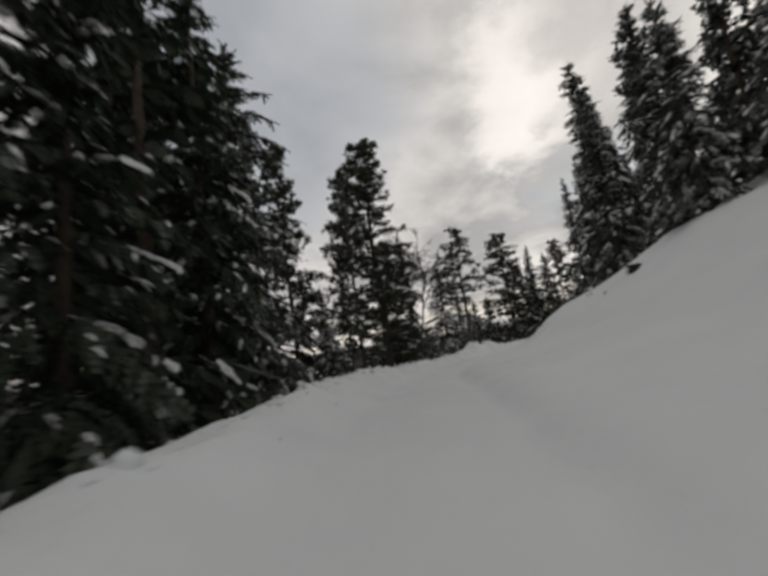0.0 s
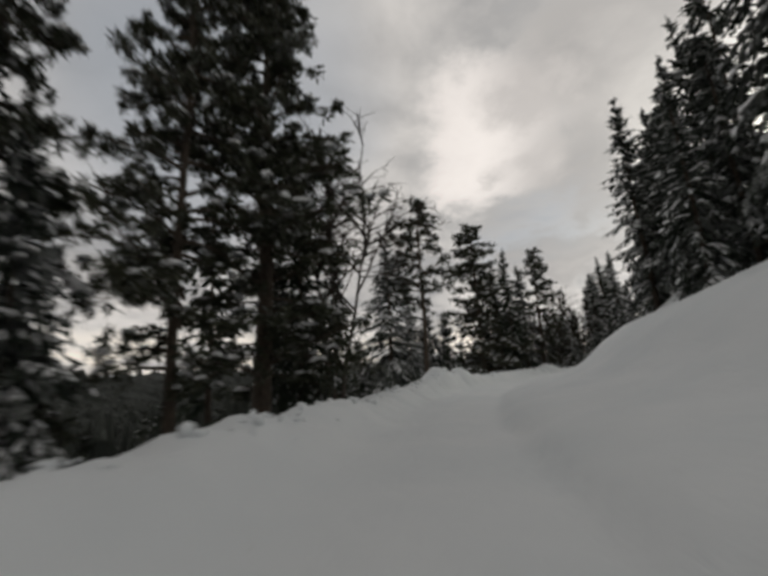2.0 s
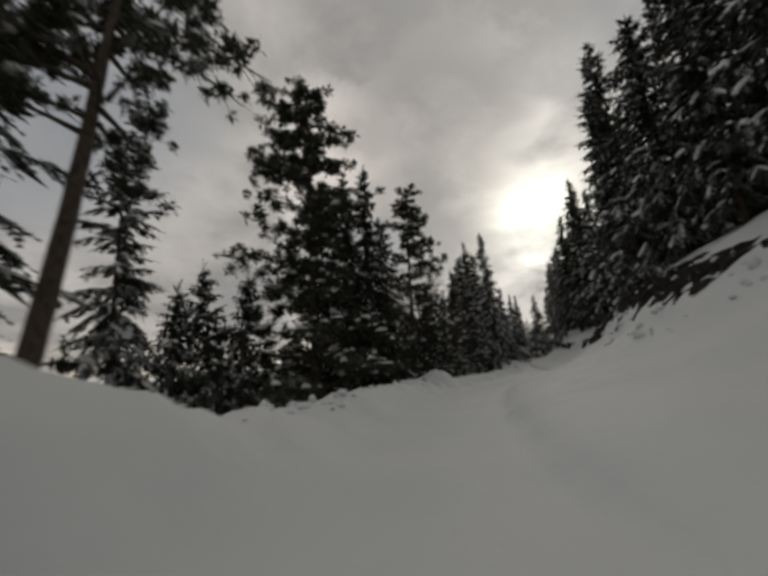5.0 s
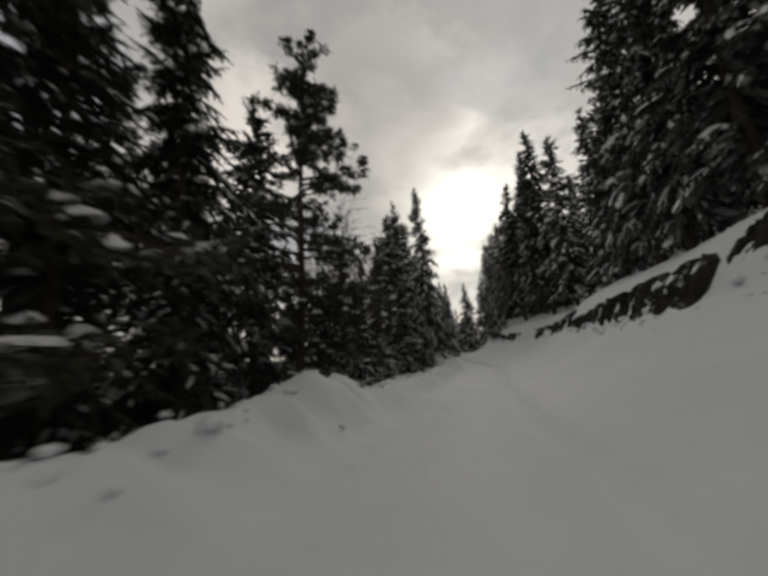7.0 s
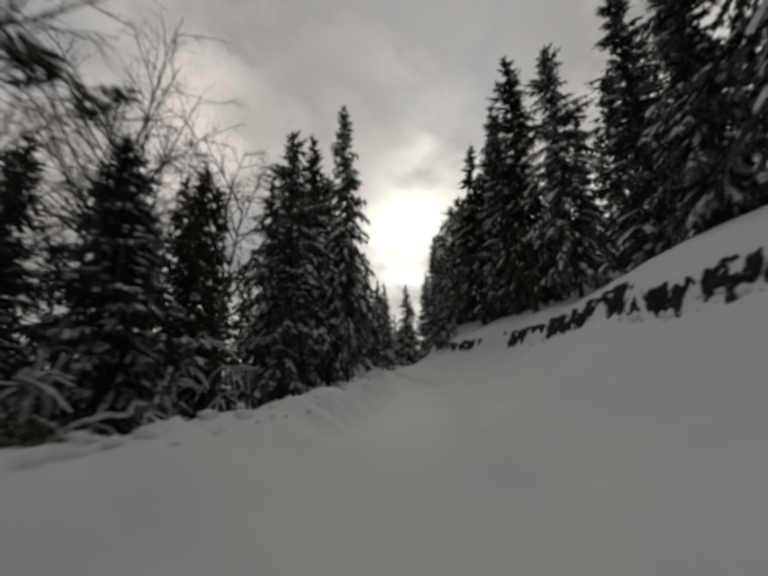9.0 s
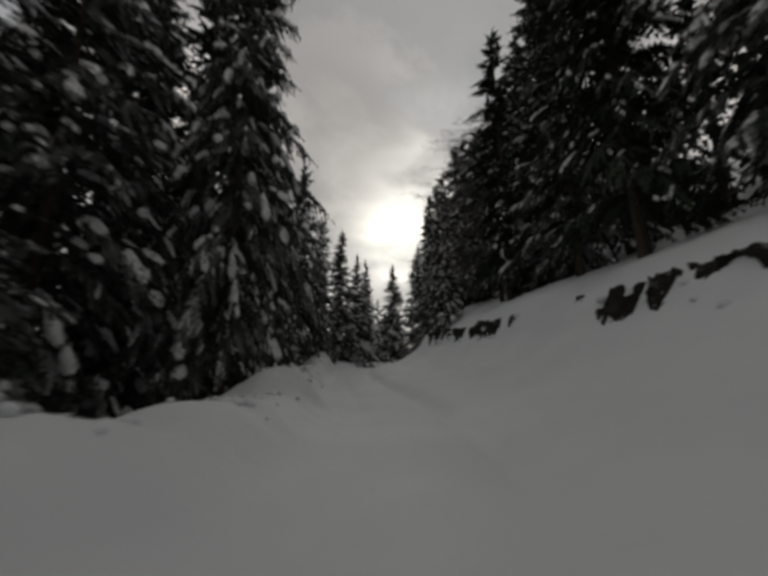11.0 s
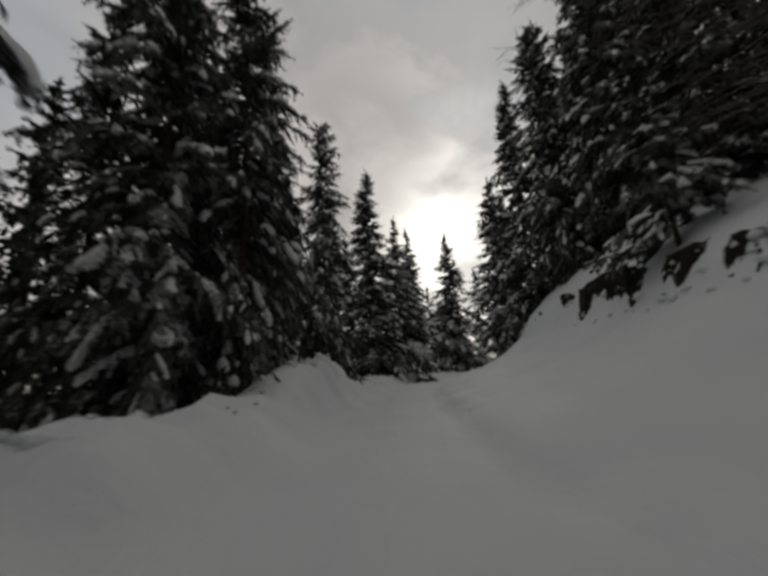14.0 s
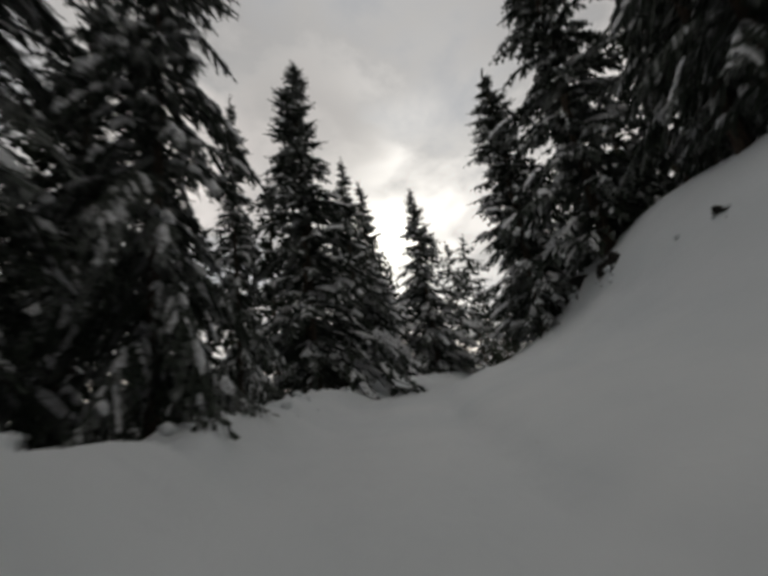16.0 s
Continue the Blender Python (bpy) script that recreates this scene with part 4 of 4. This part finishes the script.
def far_woods():
    """Single trees that stand out of the woods over the valley: small ragged conifers."""
    rng = np.random.RandomState(5)
    count = 2600
    r = 55 + 700 * rng.rand(count) ** 1.7
    x, y = valley_fan(r, np.radians(rng.uniform(-75, 75, count)))
    keep = along_road(x, y)[1] < -44
    x, y = x[keep], y[keep]
    z, h, turn = land(x, y), rng.uniform(8, 15, len(x)), rng.uniform(0, 6.28, len(x))
    verts, faces = [], []
    for k in range(len(x)):
        for t in range(4):
            f, n = t / 4, len(verts)
            w = h[k] * 0.23 * (1 - f * 0.8)
            for i in range(4):
                b = turn[k] + t + i * 1.5708
                e = 0.75 + 0.4 * math.sin(b * 7 + k)
                verts.append((x[k] + w * e * math.cos(b), y[k] + w * e * math.sin(b), z[k] + h[k] * f))
            verts.append((x[k], y[k], z[k] + h[k] * (f + 0.36)))
            faces += [(n + i, n + (i + 1) % 4, n + 4) for i in range(4)]
    ob = link_mesh("far_woods", verts, faces, FAR)
    tagged(ob, "distant dark conifers across the valley", "forest", kind="stuff")


# a dark spruce in the second row of the dense stand
plant("spruce_b", 68.2, 94.9, 21.0, wide=0.7)
wooded_slopes()
far_woods()


# ---- rock showing in the cut bank ----
def rock_block(s0, s1, d0, d1, seed, parent, pocket):
    """One broken face of rock, from s0 to s1 along the road and d0 to d1 up the bank, with snow lying in its pockets."""
    rng = random.Random(seed)
    n, rows = max(6, int((s1 - s0) / 0.075)), 12
    ss = np.repeat(np.linspace(s0, s1, n + 1), rows + 1)
    f = np.tile(np.linspace(0, 1, rows + 1), n + 1)
    ends = np.clip(np.minimum(ss - s0, s1 - ss) / 0.35 + 0.35 * wave(ss, f, 0.25, 36), 0.22, 1)
    thick = min(1.0, (d1 - d0) / 0.8)
    low = d0 + (0.04 + 0.28 * pocket) * wave(ss, 0 * ss, 1.3, 31) + 0.15 * wave(ss, 0 * ss, 0.36, 32) + thick * (0.10 * wave(ss, 0 * ss, 0.15, 38) + 0.9 * pocket * np.clip(wave(ss, 0 * ss, 0.5, 37) - 0.25, 0, 1))
    high = d1 + 0.12 * wave(ss, 0 * ss, 1.2, 33) + 0.09 * wave(ss, 0 * ss, 0.26, 35) + thick * (0.10 * wave(ss, 0 * ss, 0.14, 40) - 0.5 * pocket * np.clip(wave(ss, 0 * ss, 0.4, 44) - 0.35, 0, 1))
    d = (low + high) / 2 + (f - 0.5) * np.maximum(high - low, 0.08) * ends
    k = np.array([int(np.argmin(np.abs(LINE_S - v))) for v in ss])
    x, y = LINE[k, 0] + LINE_AHEAD[k, 0] * (ss - LINE_S[k]) + LINE_AHEAD[k, 1] * d, LINE[k, 1] + LINE_AHEAD[k, 1] * (ss - LINE_S[k]) - LINE_AHEAD[k, 0] * d
    z = land(x, y)
    proud = np.sin(f * math.pi) ** 0.45 * ends
    rough = np.array([rng.uniform(-1, 1) for v in ss])
    out = (rng.uniform(0.12, 0.24) * proud - 0.14 * (1 - proud)) + 0.06 * proud * rough + 0.15 * proud * wave(ss, d * 2, 0.45, 34) - 0.07 * proud * np.abs(wave(ss + d, d, 0.2, 45))
    out = out - thick * pocket * 0.9 * np.clip(wave(ss - 0.5 * d, d * 1.2, 0.42, 39) + 0.35 * wave(ss, d, 0.13, 46) - 0.30, 0, 0.6)
    # the face stands out towards the road and a little upwards
    x, y, z = x - LINE_AHEAD[k, 1] * out, y + LINE_AHEAD[k, 0] * out, z + out * 0.55
    m = np.arange((n + 1) * (rows + 1)).reshape(n + 1, rows + 1)
    quads = np.stack([m[:-1, :-1], m[:-1, 1:], m[1:, 1:], m[1:, :-1]], -1).reshape(-1, 4)
    return link_mesh("rock_face", np.stack([x, y, z], 1).tolist(), quads.tolist(), ROCK, parent)


def outcrop(s0, s1, d0, d1, seed, label):
    """A broken band of rock under the snow lip, made of several faces side by side."""
    rng = random.Random(seed)
    root = new("rock_outcrop")
    s, count = s0, 0
    while s < s1 - 0.2:
        end = min(s1, s + rng.uniform(0.9, 2.4))
        if s1 - end < 0.5:
            end = s1
        rock_block(s, end + (0.5 if end < s1 else 0.0), d0 + rng.uniform(-0.12, 0.08), d1 + rng.uniform(-0.08, 0.1), seed * 50 + count, root, 1.0 if s < 78 or 84 < s < 112 else 0.3)
        s, count = end + (rng.uniform(0.5, 0.9) if rng.random() < 0.05 else 0.0), count + 1
    return tagged(root, label, "rock", group="rock in the cut bank")


DARK = "dark rock and frozen earth under a lip of snow"
ROCKS = ((19.0, 20.7, 10.35, 10.8), (20.9, 21.4, 9.3, 9.5), (25.4, 26.1, 9.5, 9.8), (29.0, 29.8, 10.2, 10.5), (53.2, 56.2, 9.6, 10.8), (56.5, 63, 8.3, 10.6), (63.3, 70, 7.4, 10.2), (70.6, 78.4, 7.35, 9.3), (78.4, 84.4, 6.45, 7.9), (84.2, 86.4, 6.75, 7.95), (86.2, 92.4, 6.95, 7.95), (92.2, 98.0, 6.95, 7.6), (97.6, 111.5, 7.1, 7.75),
                                                 (112.4, 113.2, 7.5, 7.7), (116.8, 117.7, 7.35, 7.75), (118.2, 122.4, 7.05, 7.45), (124.1, 128.8, 7.15, 7.75), (129.2, 131.0, 7.1, 7.85), (131.5, 135.9, 7.12, 7.95), (136.4, 137.9, 7.38, 7.62), (141.3, 142.0, 7.34, 7.46), (142.9, 143.3, 7.3, 7.42), (146, 148, 7.2, 7.6), (150, 153, 7.2, 7.6))
for seed, (s0, s1, d0, d1) in enumerate(ROCKS):
    outcrop(s0, s1, d0, d1, seed, DARK)


# ---- crumbled snow along the plough ridge and the foot of the bank ----
def snow_crumbs():
    rng = random.Random(9)
    soup = Soup()
    shape = bmesh.new()
    bmesh.ops.create_icosphere(shape, subdivisions=1, radius=1.0)
    ball = [v.co.copy() for v in shape.verts]
    faces = [tuple(v.index for v in f.verts) for f in shape.faces]
    shape.free()
    spots = []
    for k in range(900):
        s = rng.uniform(2, 150)
        d = rng.gauss(-3.0, 0.32)
        spots.append((s, d, rng.uniform(0.02, 0.06) if rng.random() < 0.7 else rng.uniform(0.06, 0.15)))
    # lumps caught on the ledges of the rock
    for s0, s1, d0, d1 in ROCKS:
        for k in range(int((s1 - s0) * 4.5)):
            spots.append((rng.uniform(s0, s1), d0 + (d1 - d0) * rng.uniform(-0.45, 0.7), rng.choice((0.06, 0.08, 0.11, 0.18)) * rng.uniform(0.8, 1.2)))
    i = np.array([int(np.argmin(np.abs(LINE_S - p[0]))) for p in spots])
    d = np.array([p[1] for p in spots])
    x, y = LINE[i, 0] + LINE_AHEAD[i, 1] * d, LINE[i, 1] - LINE_AHEAD[i, 0] * d
    z = land(x, y)
    for k, (_, _, r) in enumerate(spots):
        n = len(soup.v)
        a, b, c = (r * rng.uniform(0.7, 1.4) for _ in range(3))
        for v in ball:
            j = rng.uniform(0.8, 1.2)
            soup.v.append(Vector((x[k] + v.x * a * j, y[k] + v.y * b * j, z[k] + v.z * c * 0.8 * j + r * 0.25)))
        soup.f += [tuple(n + q for q in f) for f in faces]
    ob = link_mesh("snow_crumbs", soup.v, soup.f, SNOW, smooth=True)
    tagged(ob, "crumbled lumps of snow along the ridge and rocks", "snow", kind="stuff")


snow_crumbs()
